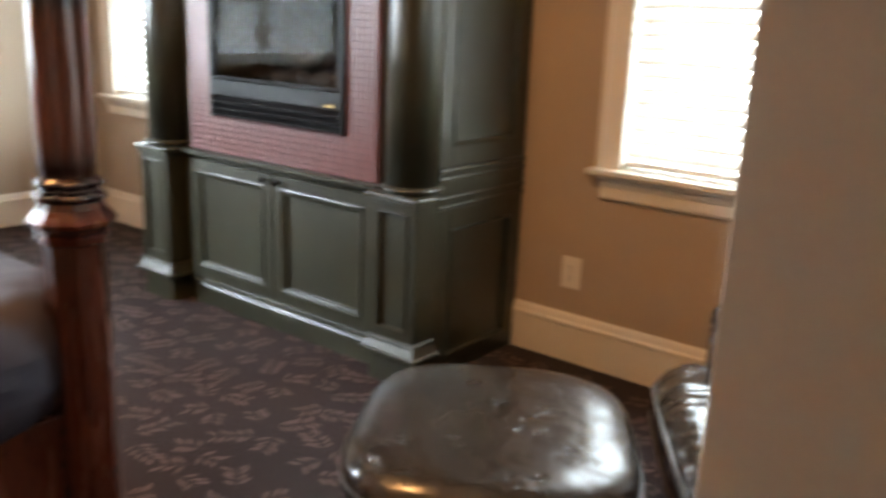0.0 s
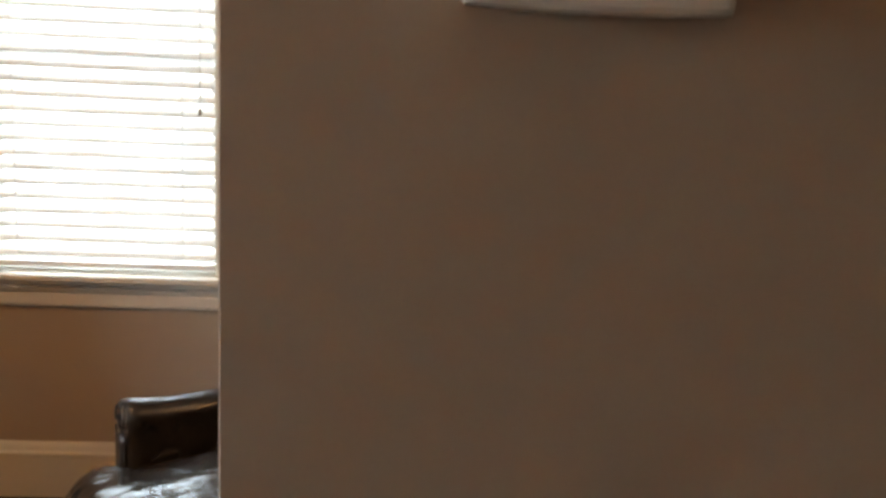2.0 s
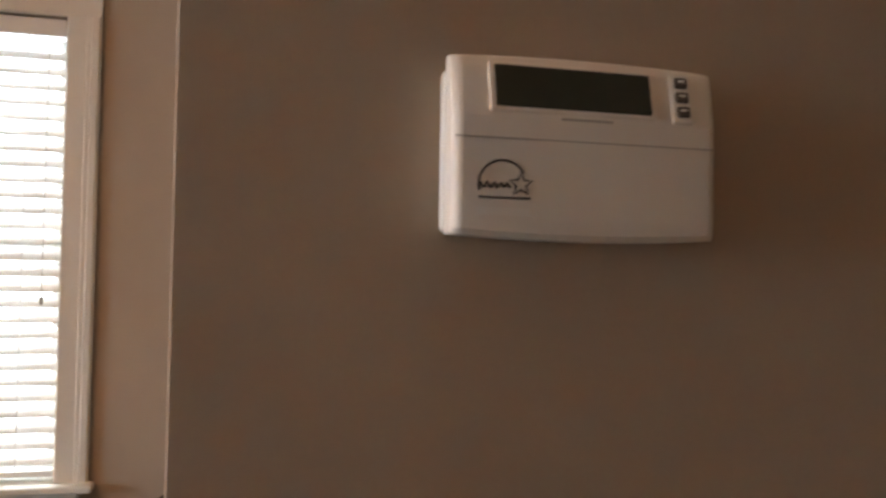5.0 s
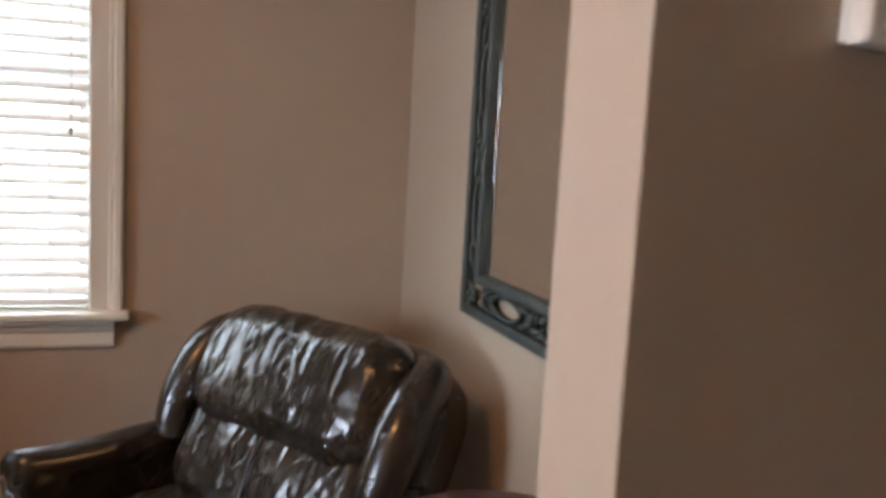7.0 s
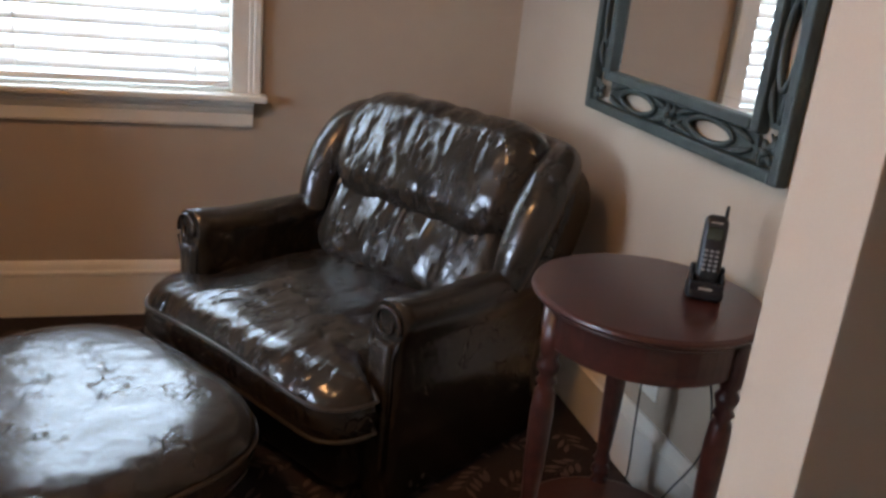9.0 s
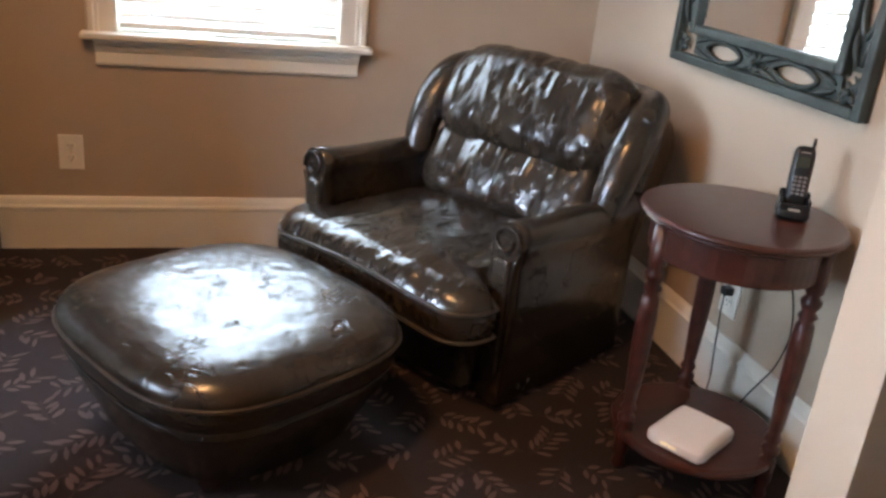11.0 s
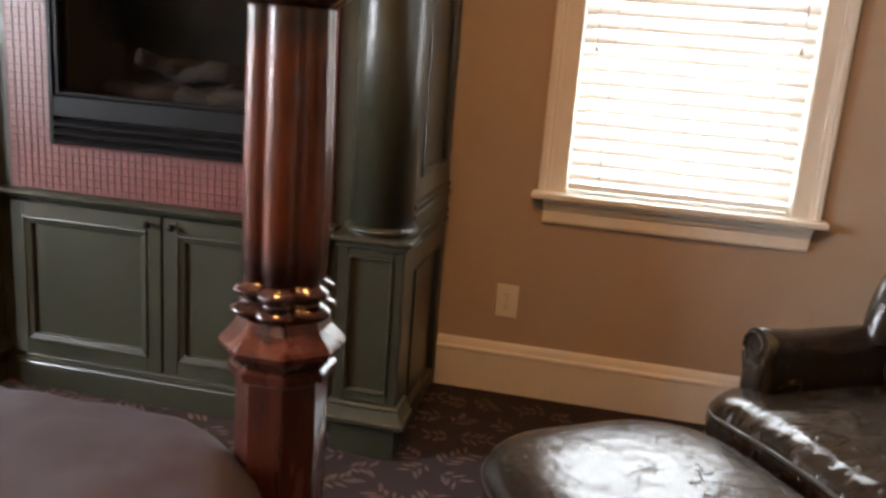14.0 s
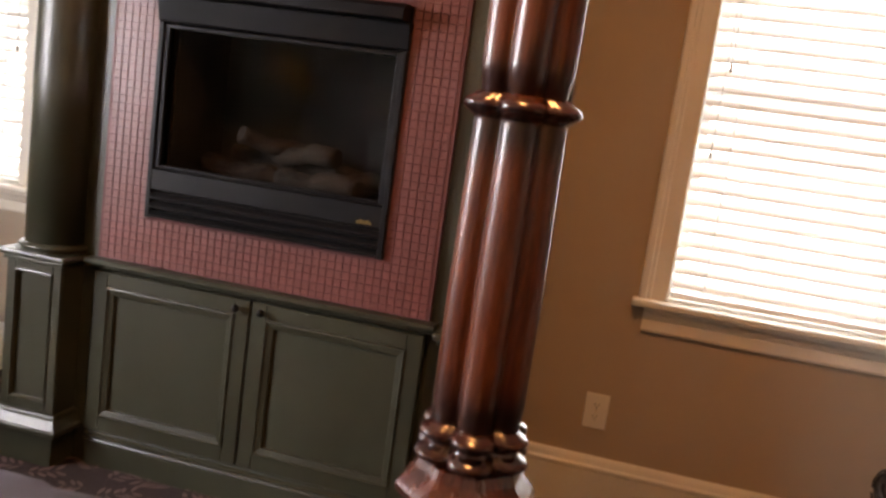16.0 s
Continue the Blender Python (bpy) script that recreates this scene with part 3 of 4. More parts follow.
# tile field round the fire
TX, TZ0, TZ1 = 0.5265, 0.667, TOP - 0.002
OX, OZ0, OZ1 = 0.373, 0.816, 1.50
bm = bmesh.new()
box(bm, -TX, TX, -0.545, -0.52, TZ0, OZ0)
box(bm, -TX, TX, -0.545, -0.52, OZ1, TZ1)
box(bm, -TX, -OX, -0.545, -0.52, OZ0, OZ1)
box(bm, OX, TX, -0.545, -0.52, OZ0, OZ1)
field = part("tile_panel", bm, M_GROUT, cab, "panel of small square brick-red mosaic tiles")

fire = thing("gas_fireplace", pose(CX, -0.55, OZ0), "black metal gas fireplace insert with ceramic logs behind glass", "fireplace")
for x0, x1, z0, z1 in ((-0.372, -0.356, 0.0, 0.566), (0.356, 0.372, 0.0, 0.566)):
    part("surround_bar", B(x0, x1, -0.015, 0.03, z0, z1, 0.002), M_BLACK, fire)
for x0, x1, z0, z1 in ((-0.356, -0.340, 0.150, 0.562), (0.340, 0.356, 0.150, 0.562), (-0.340, 0.340, 0.550, 0.562), (-0.340, 0.340, 0.150, 0.158)):
    part("glass_frame", B(x0, x1, -0.008, 0.02, z0, z1, 0.003), M_BLACK, fire)
part("lower_band", sweep(bmesh.new(), [(-0.02, 0), (0.013, 0), (0.015, 0.003), (0.015, 0.060), (0.008, 0.066), (-0.02, 0.066)], (-0.356, 0, 0.084), (0.356, 0, 0.084), (0, -1, 0)), M_BLACK, fire)
for k in range(3):
    z = 0.004 + k * 0.0262
    part("louvre", sweep(bmesh.new(), [(0.0, 0.012), (0.013, 0.0), (0.018, 0.001), (0.019, 0.008), (0.005, 0.021), (0.0, 0.021)], (-0.356, 0.0, z), (0.356, 0.0, z), (0, -1, 0)), M_BLACK, fire)
part("louvre_back", B(-0.356, 0.356, 0.02, 0.03, 0.0, 0.084), M_SOOT, fire)
part("upper_band", sweep(bmesh.new(), [(-0.02, 0), (0.010, 0), (0.015, 0.004), (0.030, 0.068), (0.028, 0.072), (-0.02, 0.072)], (-0.374, 0, 0.567), (0.374, 0, 0.567), (0, -1, 0)),
     M_BLACK, fire, "sloping black metal band")
bm = sweep(bmesh.new(), [(-0.01, 0.0), (0.068, 0.0), (0.074, 0.004), (0.074, 0.030), (0.060, 0.042), (-0.01, 0.046)], (-0.366, 0, 0.640), (0.366, 0, 0.640), (0, -1, 0))
part("hood", bm, M_BLACK, fire, "projecting black metal hood")
g = part("glass", B(-0.340, 0.340, 0.004, 0.008, 0.158, 0.550), M_FIREGLASS, fire, "clear reflective fire glass")
g.visible_shadow = False
bm = bmesh.new()
box(bm, -0.33, 0.33, 0.33, 0.34, 0.10, 0.60)
box(bm, -0.34, -0.33, 0.035, 0.34, 0.10, 0.60)
box(bm, 0.33, 0.34, 0.035, 0.34, 0.10, 0.60)
box(bm, -0.33, 0.33, 0.035, 0.34, 0.59, 0.60)
box(bm, -0.33, 0.33, 0.035, 0.34, 0.10, 0.125)
part("firebox", bm, M_SOOT, fire)
rnd = random.Random(3)
for x, y, z, l, r, rz, ry in ((-0.15, 0.17, 0.16, 0.26, 0.036, 8, 4), (0.10, 0.14, 0.16, 0.28, 0.038, -14, -3), (-0.02, 0.24, 0.185, 0.42, 0.040, 4, 2),
                              (0.02, 0.18, 0.235, 0.30, 0.034, -24, -6), (-0.06, 0.19, 0.25, 0.24, 0.028, 32, 10), (0.20, 0.20, 0.18, 0.18, 0.03, 30, 0)):
    bm = bmesh.new()
    pts = [(l * (k / 10 - 0.5), 0.008 * math.sin(k * 1.3 + x * 20), 0.006 * math.cos(k * 0.9)) for k in range(11)]
    tube(bm, pts, [r * (0.8 + 0.2 * rnd.random()) for k in range(11)], 10)
    part("log", bm, M_LOG, fire, "charred ceramic log", m=pose(x, y, z, 0, ry, rz))
bm = bmesh.new()
for k in range(90):
    c = Vector((rnd.uniform(-0.28, 0.28), rnd.uniform(0.06, 0.30), 0.128))
    s = rnd.uniform(0.008, 0.018)
    bmesh.ops.create_icosphere(bm, subdivisions=1, radius=s, matrix=Matrix.Translation(c) @ Matrix.Diagonal((1, 0.8, 0.6, 1)))
tagged(part("embers", bm, M_LOG, fire), kind="stuff")
bm = bmesh.new()
for k in range(5):
    box(bm, 0.288 + k * 0.009, 0.294 + k * 0.009, -0.0165, -0.014, 0.092, 0.099 + 0.004 * (k % 2))
part("maker_plate", bm, M_BRASS, fire, "tiny pale maker's mark")


# ---- outlets ----
def outlet(m):
    o = thing("wall_outlet", m, "ivory double wall outlet plate", "outlet", "wall outlets")
    part("plate", B(-0.039, 0.039, -0.007, -0.0005, -0.0595, 0.0595, 0.003), M_PLASTIC, o)
    for s in (-1, 1):
        bm = lathe(bmesh.new(), [(0.0165, 0), (0.0165, 0.0015), (0.015, 0.002)], 20, Matrix.Translation((0, -0.0068, s * 0.020)) @ Matrix.Rotation(radians(90), 4, "X"))
        r = part("receptacle", bm, M_PLASTIC, o)
        bm = bmesh.new()
        box(bm, -0.0075, -0.0050, -0.0096, -0.0086, s * 0.020, s * 0.020 + 0.008)
        box(bm, 0.0050, 0.0075, -0.0096, -0.0086, s * 0.020, s * 0.020 + 0.008)
        lathe(bm, [(0.0025, 0), (0.0025, 0.001)], 10, Matrix.Translation((0, -0.0086, s * 0.020 - 0.007)) @ Matrix.Rotation(radians(90), 4, "X"))
        part("slots", bm, M_INK, r)
    part("screw", lathe(bmesh.new(), [(0.003, 0), (0.0025, 0.001)], 10, Matrix.Translation((0, -0.007, 0)) @ Matrix.Rotation(radians(90), 4, "X")), M_BRASS, o)


outlet(pose(-1.822, 0, 0.340))
outlet(pose(0, -1.135, 0.300, 0, 0, -90))

# ---- thermostat ----
TH_D = 0.56
th = thing("thermostat", pose(-0.2955, -2.165, 1.4062) @ Matrix.Diagonal((1.06, TH_D, 1.04, 1)), "white plastic wall thermostat with a blank display and three keys", "thermostat")
part("back_plate", B(-0.0738, 0.070, -0.016, -0.0005, -0.045, 0.040, 0.003), M_PLASTIC, th)
bm = bmesh.new()
US = [-1, -0.99, -0.975, -0.955, -0.93] + [k / 8 - 0.875 for k in range(15)] + [0.93, 0.955, 0.975, 0.99, 1]
rows = []
prof = [(-0.046, -0.013), (-0.046, -0.040), (-0.043, -0.0445), (-0.036, -0.046), (0.014, -0.046), (0.018, -0.045), (0.040, -0.036), (0.0445, -0.033), (0.046, -0.028), (0.046, -0.013)]
for u in US:
    x = u * 0.0725
    e = 1 - (max(0, abs(u) - 0.93) / 0.07) ** 2 * 0.2
    rows.append([bm.verts.new((x, -0.013 + (y + 0.013) * e * (1 - 0.05 * u * u), z + (0.002 * (1 - u * u) if z > 0.03 else -0.0025 * (1 - u * u) if z < -0.03 else 0))) for z, y in prof])
for a, b in zip(rows, rows[1:]):
    for k in range(len(prof)):
        bm.faces.new((a[k], a[(k + 1) % len(prof)], b[(k + 1) % len(prof)], b[k]))
bm.faces.new(rows[0])
bm.faces.new(list(reversed(rows[-1])))
part("cover", bm, M_PLASTIC, th)
slope = pose(0, -0.0405, 0.029, -22, 0, 0)
bm = bmesh.new()
box(bm, -0.054, 0.037, -0.0018, 0.004, -0.0135, 0.0150, 0.001, 1)
part("display_bezel", bm, M_PLASTIC, th, m=slope)
part("display", B(-0.051, 0.034, -0.0030, 0.003, -0.0115, 0.0125, 0.0006, 1), M_LCD, th, "dark blank display", m=slope)
part("key_panel", B(0.046, 0.058, -0.0014, 0.004, -0.0145, 0.0150, 0.001, 1), M_PLASTIC, th, m=slope)
for k in range(3):
    key = part("key", B(0.0485, 0.0560, -0.0040, 0.002, 0.0065 - k * 0.0088, 0.0125 - k * 0.0088, 0.0012, 2), M_KEY, th, "small brown key", m=slope)
    part("key_mark", B(0.0505, 0.0540, -0.0046, -0.0039, 0.0090 - k * 0.0088, 0.0101 - k * 0.0088), M_PALE, key)
part("flap_seam", B(-0.0715, 0.0715, -0.0464, -0.0455, 0.0025, 0.0032), M_INKGREY, th)
part("small_print", B(-0.016, 0.012, -0.0466, -0.0455, 0.0135, 0.0148), M_INKGREY, th)
bm = bmesh.new()
yy = -0.0466
tube(bm, [(-0.047 + 0.0125 * math.cos(a), yy, -0.021 + 0.0125 * math.sin(a)) for a in [radians(195 - 165 * k / 20) for k in range(21)]], 0.0006, 6)
tube(bm, [(-0.0595, yy, -0.0275), (-0.0325, yy, -0.0275)], 0.0006, 6)
st = []
for k in range(10):
    r = 0.0062 if k % 2 == 0 else 0.0027
    a = radians(90 + 36 * k)
    st.append((-0.0375 + r * math.cos(a), yy, -0.0205 + r * math.sin(a)))
tube(bm, st, 0.00062, 6, closed=True)
tube(bm, [(-0.0595 + k * 0.00105, yy, -0.0215 + 0.0014 * math.sin(k * 1.9) + (0.0008 if k % 4 == 0 else 0)) for k in range(17)], 0.0007, 6)
part("emblem", bm, M_INK, th, "dark arc and star emblem")
part("pale_bar", B(-0.0600, -0.0325, -0.0464, -0.0455, -0.0365, -0.0325), M_PALE, th)


# ---- unseen warm fill light, added on the ceiling ----
cl = thing("ceiling_fill_light", pose(-1.95, -2.08, H), "unseen warm fill dome added on the ceiling", "lamp")
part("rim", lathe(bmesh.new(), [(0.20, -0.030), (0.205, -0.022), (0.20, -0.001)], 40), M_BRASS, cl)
part("dome", lathe(bmesh.new(), [(0.03, -0.105), (0.09, -0.095), (0.15, -0.068), (0.185, -0.031)], 40), glow_mat("warm_fill_glow", (1.0, 0.57, 0.26), FILL_DOME_GLOW), cl, smooth=True)


# ---- wall mirror ----
mw, mh = 0.834, 1.16
mir = thing("wall_mirror", pose(0, -1.036, 0.857, 0, 0, -90), "mirror in a dark verdigris openwork iron frame", "mirror")
hw = mw / 2


def rect_frame(x, z0, z1, t, y0, y1, bev):
    bm = bmesh.new()
    box(bm, -x, -x + t, y0, y1, z0, z1, bev, 2)
    box(bm, x - t, x, y0, y1, z0, z1, bev, 2)
    box(bm, -x + t, x - t, y0, y1, z0, z0 + t, bev, 2)
    box(bm, -x + t, x - t, y0, y1, z1 - t, z1, bev, 2)
    return bm


part("outer_frame", rect_frame(hw, 0, mh, 0.026, -0.034, -0.004, 0.005), M_FRAME, mir)
part("inner_frame", rect_frame(hw - 0.086, 0.086, mh - 0.086, 0.026, -0.034, -0.004, 0.005), M_FRAME, mir)
gl = bmesh.new()
ix = hw - 0.112
box(gl, -ix, ix, -0.016, -0.006, 0.112, mh - 0.112)
part("mirror_glass", gl, M_MIRROR, mir, "bevelled silver mirror glass")
bevel = rect_frame(ix, 0.112, mh - 0.112, 0.022, -0.0172, -0.0165, 0.0003)
part("glass_bevel", bevel, M_MIRROR, mir)


def almond(c, ax, length, width, n=26):
    """Outline of a pointed oval; ax 0 lies along x, 1 along z."""
    pts = []
    for k in range(n):
        a = 2 * math.pi * k / n
        u = math.cos(a)
        v = math.sin(a) * abs(math.sin(a)) ** 0.35
        p = (u * length / 2, v * width / 2)
        pts.append((c[0] + (p[0] if ax == 0 else p[1]), -0.019, c[1] + (p[1] if ax == 0 else p[0])))
    return pts


def blossom(bm, x, z, r, rnd):
    for k in range(5):
        a = 2 * math.pi * k / 5 + rnd.random()
        mm = Matrix.Translation((x + r * 0.7 * math.cos(a), -0.022, z + r * 0.7 * math.sin(a))) @ Matrix.Rotation(-a, 4, "Y") @ Matrix.Diagonal((1, 0.55, 0.6, 1))
        bmesh.ops.create_icosphere(bm, subdivisions=2, radius=r * 0.62, matrix=mm)
    bmesh.ops.create_icosphere(bm, subdivisions=2, radius=r * 0.4, matrix=Matrix.Translation((x, -0.030, z)))
    for k in range(3):
        a = rnd.uniform(0, 6.28)
        tube(bm, [(x + math.cos(a + q * 0.4) * r * (0.6 + q * 0.55), -0.020 - 0.004 * math.sin(q), z + math.sin(a + q * 0.4) * r * (0.6 + q * 0.35)) for q in range(4)],
             [0.006, 0.005, 0.004, 0.002], 6)


rnd = random.Random(11)
mid = 0.056
for side, (ax, length) in {"bottom": (0, mw), "top": (0, mw), "near": (1, mh), "far": (1, mh)}.items():
    n = 2 if ax == 0 else 3
    inner = length - 2 * 0.10
    step = inner / n
    for k in range(n):
        c = 0.10 + step * (k + 0.5)
        pos = (c - hw, mid if side == "bottom" else mh - mid) if ax == 0 else (-hw + mid if side == "far" else hw - mid, c)
        hole = almond(pos, ax, step * 0.54, 0.050, 32)
        bm = bmesh.new()
        hu, hv = (step / 2, 0.031) if ax == 0 else (0.031, step / 2)
        rows = []
        for x, _, z in hole:
            dx, dz = x - pos[0], z - pos[1]
            k = min(hu / max(abs(dx), 1e-6), hv / max(abs(dz), 1e-6))
            rows.append((bm.verts.new((x, -0.006, z)), bm.verts.new((x, -0.014, z)), bm.verts.new((pos[0] + dx * k, -0.012, pos[1] + dz * k))))
        for p, q in zip(rows, rows[1:] + rows[:1]):
            bm.faces.new((p[0], q[0], q[1], p[1]))
            bm.faces.new((p[1], q[1], q[2], p[2]))
        tube(bm, hole, 0.0065, 8, closed=True)
        for q in (-1, 1):
            for w in (-1, 1):
                pts = []
                for j in range(7):
                    u = j / 6
                    p = (q * step * (0.46 - 0.26 * u), w * (0.006 + 0.022 * u ** 0.7))
                    pts.append((pos[0] + (p[0] if ax == 0 else p[1]), -0.016 - 0.006 * math.sin(math.pi * u), pos[1] + (p[1] if ax == 0 else p[0])))
                tube(bm, pts, [0.003, 0.006, 0.0075, 0.0075, 0.006, 0.004, 0.002], 7)
        part("openwork_loop", bm, M_FRAME, mir)
    for k in range(n + 1):
        if k in (0, n) and ax == 1:
            continue
        c = 0.10 + step * k if 0 < k < n else (mid if k == 0 else length - mid)
        pos = (c - hw, mid if side == "bottom" else mh - mid) if ax == 0 else (-hw + mid if side == "far" else hw - mid, c)
        bm = bmesh.new()
        blossom(bm, pos[0], pos[1], 0.022, rnd)
        part("blossom", bm, M_FRAME, mir, "cast flower knot", smooth=True)


# ---- armchair ----
def rolled_arm(s):
    """A roll arm: a slab with a round roll on top, along y from the front face."""
    bm = bmesh.new()
    prof = [(-0.036, 0.018), (0.036, 0.018), (0.037, 0.30), (0.036, 0.40), (0.044, 0.430)]
    for k in range(13):
        a = radians(-30 + 240 * k / 12)
        prof.append((0.006 + 0.049 * math.cos(a), 0.473 + 0.049 * math.sin(a)))
    prof += [(-0.036, 0.40), (-0.037, 0.30)]
    prof = [(s * d, h) for d, h in prof]
    n = 16
    rings = []
    for j in range(n + 1):
        y = 0.56 * j / n
        pull = 1 - 0.05 * math.sin(j / n * math.pi)
        rings.append([bm.verts.new((d, y, h + (0.006 * noise.noise((d * 9, y * 7, h * 9)))- (1 - pull) * (0.25 if h > 0.4 else 0))) for d, h in prof])
    c = len(prof)
    for a, b in zip(rings, rings[1:]):
        for k in range(c):
            f = bm.faces.new((a[k], a[(k + 1) % c], b[(k + 1) % c], b[k]))
            f.smooth = True
    bm.faces.new(rings[0])
    bm.faces.new(list(reversed(rings[-1])))
    return bm


ch = thing("armchair", pose(*CHAIR), "dark brown glossy leather armchair with rolled arms and creased cushions", "armchair")
AX = 0.365
for s in (-1, 1):
    a = part("arm", rolled_arm(s), M_LEATHER, ch, "rolled leather arm", m=pose(s * AX, 0, 0))
    bm = bmesh.new()
    sp = []
    for k in range(34):
        t = k / 33
        ang = radians(-110 + 400 * t) * (-s)
        r = 0.044 * (1 - 0.60 * t)
        sp.append((s * 0.006 + r * math.sin(ang), -0.006, 0.473 + r * math.cos(ang)))
    tube(bm, sp, 0.0035, 7)
    tube(bm, [(s * d, -0.006, h) for d, h in ((-0.033, 0.12), (-0.034, 0.30), (-0.033, 0.40), (-0.040, 0.45))], 0.003, 7)
    tube(bm, [(s * d, -0.006, h) for d, h in ((0.033, 0.12), (0.034, 0.30), (0.034, 0.40), (0.048, 0.445))], 0.003, 7)
    part("scroll_piping", bm, M_LEATHER, a)
    bm = bmesh.new()
    cushion(bm, 0.030, 0.012, 0.16, 0.010, 0.0, 10, m=Matrix.Translation((0, -0.004, 0.27)))
    part("arm_front", bm, M_LEATHER, a)
# base
bm = bmesh.new()
cushion(bm, 0.318, 0.33, 0.108, 0.03, 0, 16, 0.004, 3, m=Matrix.Translation((0, 0.28, 0.126)))
part("base", bm, M_LEATHER, ch)
bm = bmesh.new()
cushion(bm, 0.345, 0.055, 0.085, 0.03, 0, 16, 0.006, 4, m=Matrix.Translation((0, -0.025, 0.143)), fn=lambda p: Vector((p.x * (1 - 0.5 * (0.085 - p.z)), p.y + 0.45 * (0.085 - p.z), p.z)))
part("front_rail", bm, M_LEATHER, ch)


def tee(p):
    """Narrows the cushion between the arms, leaving ears in front of them."""
    f, front = 1.0, max(0.0, -p.y / 0.325)
    if p.y > -0.225:
        f = 1 - 0.22 * min(1.0, (p.y + 0.225) / 0.05)
    bow = 0.030 * (1 - (p.x / 0.402) ** 2) * front
    sag = 0.016 * math.cos(p.x * 7.0) * front ** 2 - 0.010 * front ** 3
    return Vector((p.x * f, p.y - bow, p.z + sag))


bm = bmesh.new()
cushion(bm, 0.402, 0.325, 0.080, 0.066, 0.022, 60, 0.012, 7, rc=0.10, m=Matrix.Translation((0, 0.180, 0.290)), fn=tee, stretch=(2.2, 0.5, 1))
seat = part("seat_cushion", bm, M_CREASED, ch, "puffy creased leather seat cushion")


def round_loop(hx, hy, rc, z, n=10, fn=None):
    pts = []
    for cx, cy, a0 in ((hx - rc, hy - rc, 0), (-hx + rc, hy - rc, 90), (-hx + rc, -hy + rc, 180), (hx - rc, -hy + rc, 270)):
        for k in range(n + 1):
            a = radians(a0 + 90 * k / n)
            p = Vector((cx + rc * math.cos(a), cy + rc * math.sin(a), z))
            pts.append(fn(p) if fn else p)
    return pts


def dense_loop(hx, hy, rc, z):
    """The seat's piping: a rounded outline cut finely enough to follow the bowed nose."""
    pts = round_loop(hx, hy, rc, z, 8)
    out = []
    for a, b in zip(pts, pts[1:] + pts[:1]):
        n = max(1, int((b - a).length / 0.03))
        out += [tee(a.lerp(b, k / n)) for k in range(n)]
    return out


for zz in (0.036, -0.040):
    part("piping", tube(bmesh.new(), [p + Vector((0, 0.180, 0.290)) for p in dense_loop(0.402, 0.325, 0.10, zz) if p.y < -0.1], 0.0048, 6), M_WELT, seat)
# back
lean = pose(0.02, 0.42, 0.36, -26, 0, 0)
bm = bmesh.new()
R90 = Matrix.Rotation(radians(90), 4, "X")
cushion(bm, 0.332, 0.166, 0.095, 0.082, 0.024, 64, 0.013, 21, rc=0.12, m=lean @ Matrix.Translation((0, -0.034, 0.326)) @ R90, stretch=(3.0, 0.9, 1))
part("head_cushion", bm, M_CREASED, ch, "pillowed upper back cushion with deep creases", smooth=True)
bm = bmesh.new()
cushion(bm, 0.310, 0.125, 0.060, 0.05, 0.020, 60, 0.014, 33, rc=0.07, m=lean @ Matrix.Translation((0, -0.030, 0.110)) @ R90, stretch=(3.0, 0.7, 1))
lumbar = part("lumbar_cushion", bm, M_CREASED, ch, "lower back cushion with a centre seam", smooth=True)
part("centre_seam", tube(bmesh.new(), [lean @ Vector((0, -0.113 + 0.02 * abs(k / 8 - 0.5), 0.01 + 0.20 * k / 8)) for k in range(9)], 0.003, 6), M_WELT, lumbar)
bm = bmesh.new()
cushion(bm, 0.378, 0.285, 0.105, 0.06, 0, 20, 0.004, 9, rc=0.14, m=lean @ Matrix.Translation((0, 0.100, 0.188)) @ R90)
part("back_shell", bm, M_LEATHER, ch)
WING = ((0.362, -0.070, 0.085, 0.040), (0.368, -0.080, 0.150, 0.050), (0.370, -0.082, 0.220, 0.056), (0.368, -0.074, 0.290, 0.060), (0.360, -0.052, 0.360, 0.060),
        (0.342, -0.010, 0.412, 0.055), (0.300, 0.030, 0.440, 0.050), (0.200, 0.050, 0.455, 0.048), (0.100, 0.056, 0.462, 0.048), (0.0, 0.058, 0.464, 0.048))
outline = [(-x, y, z, r) for x, y, z, r in WING] + [p for p in reversed(WING[:-1])]
fine = []
for i in range(len(outline) - 1):
    p0, p1, p2, p3 = (Vector(outline[min(max(j, 0), len(outline) - 1)]) for j in (i - 1, i, i + 1, i + 2))
    for k in range(4):
        t = k / 4
        fine.append(0.5 * (2 * p1 + (p2 - p0) * t + (2 * p0 - 5 * p1 + 4 * p2 - p3) * t * t + (3 * p1 - p0 - 3 * p2 + p3) * t ** 3))
fine.append(Vector(outline[-1]))
part("back_roll", tube(bmesh.new(), [lean @ p.to_3d() for p in fine], [p[3] for p in fine], 20), M_LEATHER, ch, "smooth rolled wings and top of the back")
for sx in (-0.29, 0.29):
    for y in (0.05, 0.52):
        part("leg", lathe(bmesh.new(), [(0.018, 0), (0.024, 0.02), (0.030, 0.06)], 14, Matrix.Translation((sx, y, 0))), M_CHERRY_DARK, ch, smooth=True)

# ---- ottoman ----
ot = thing("ottoman", pose(*OTTO), "square dark brown leather ottoman with a domed top", "ottoman")
OHX, OHY = 0.352, 0.325


def plan(a, k=1.0, e=3.3):
    """A point of the ottoman's outline: a square with bowed sides and round corners."""
    c, n = math.cos(a), math.sin(a)
    r = (abs(c) ** e + abs(n) ** e) ** (-1 / e)
    return Vector((OHX * k * r * c, OHY * k * r * n, 0))


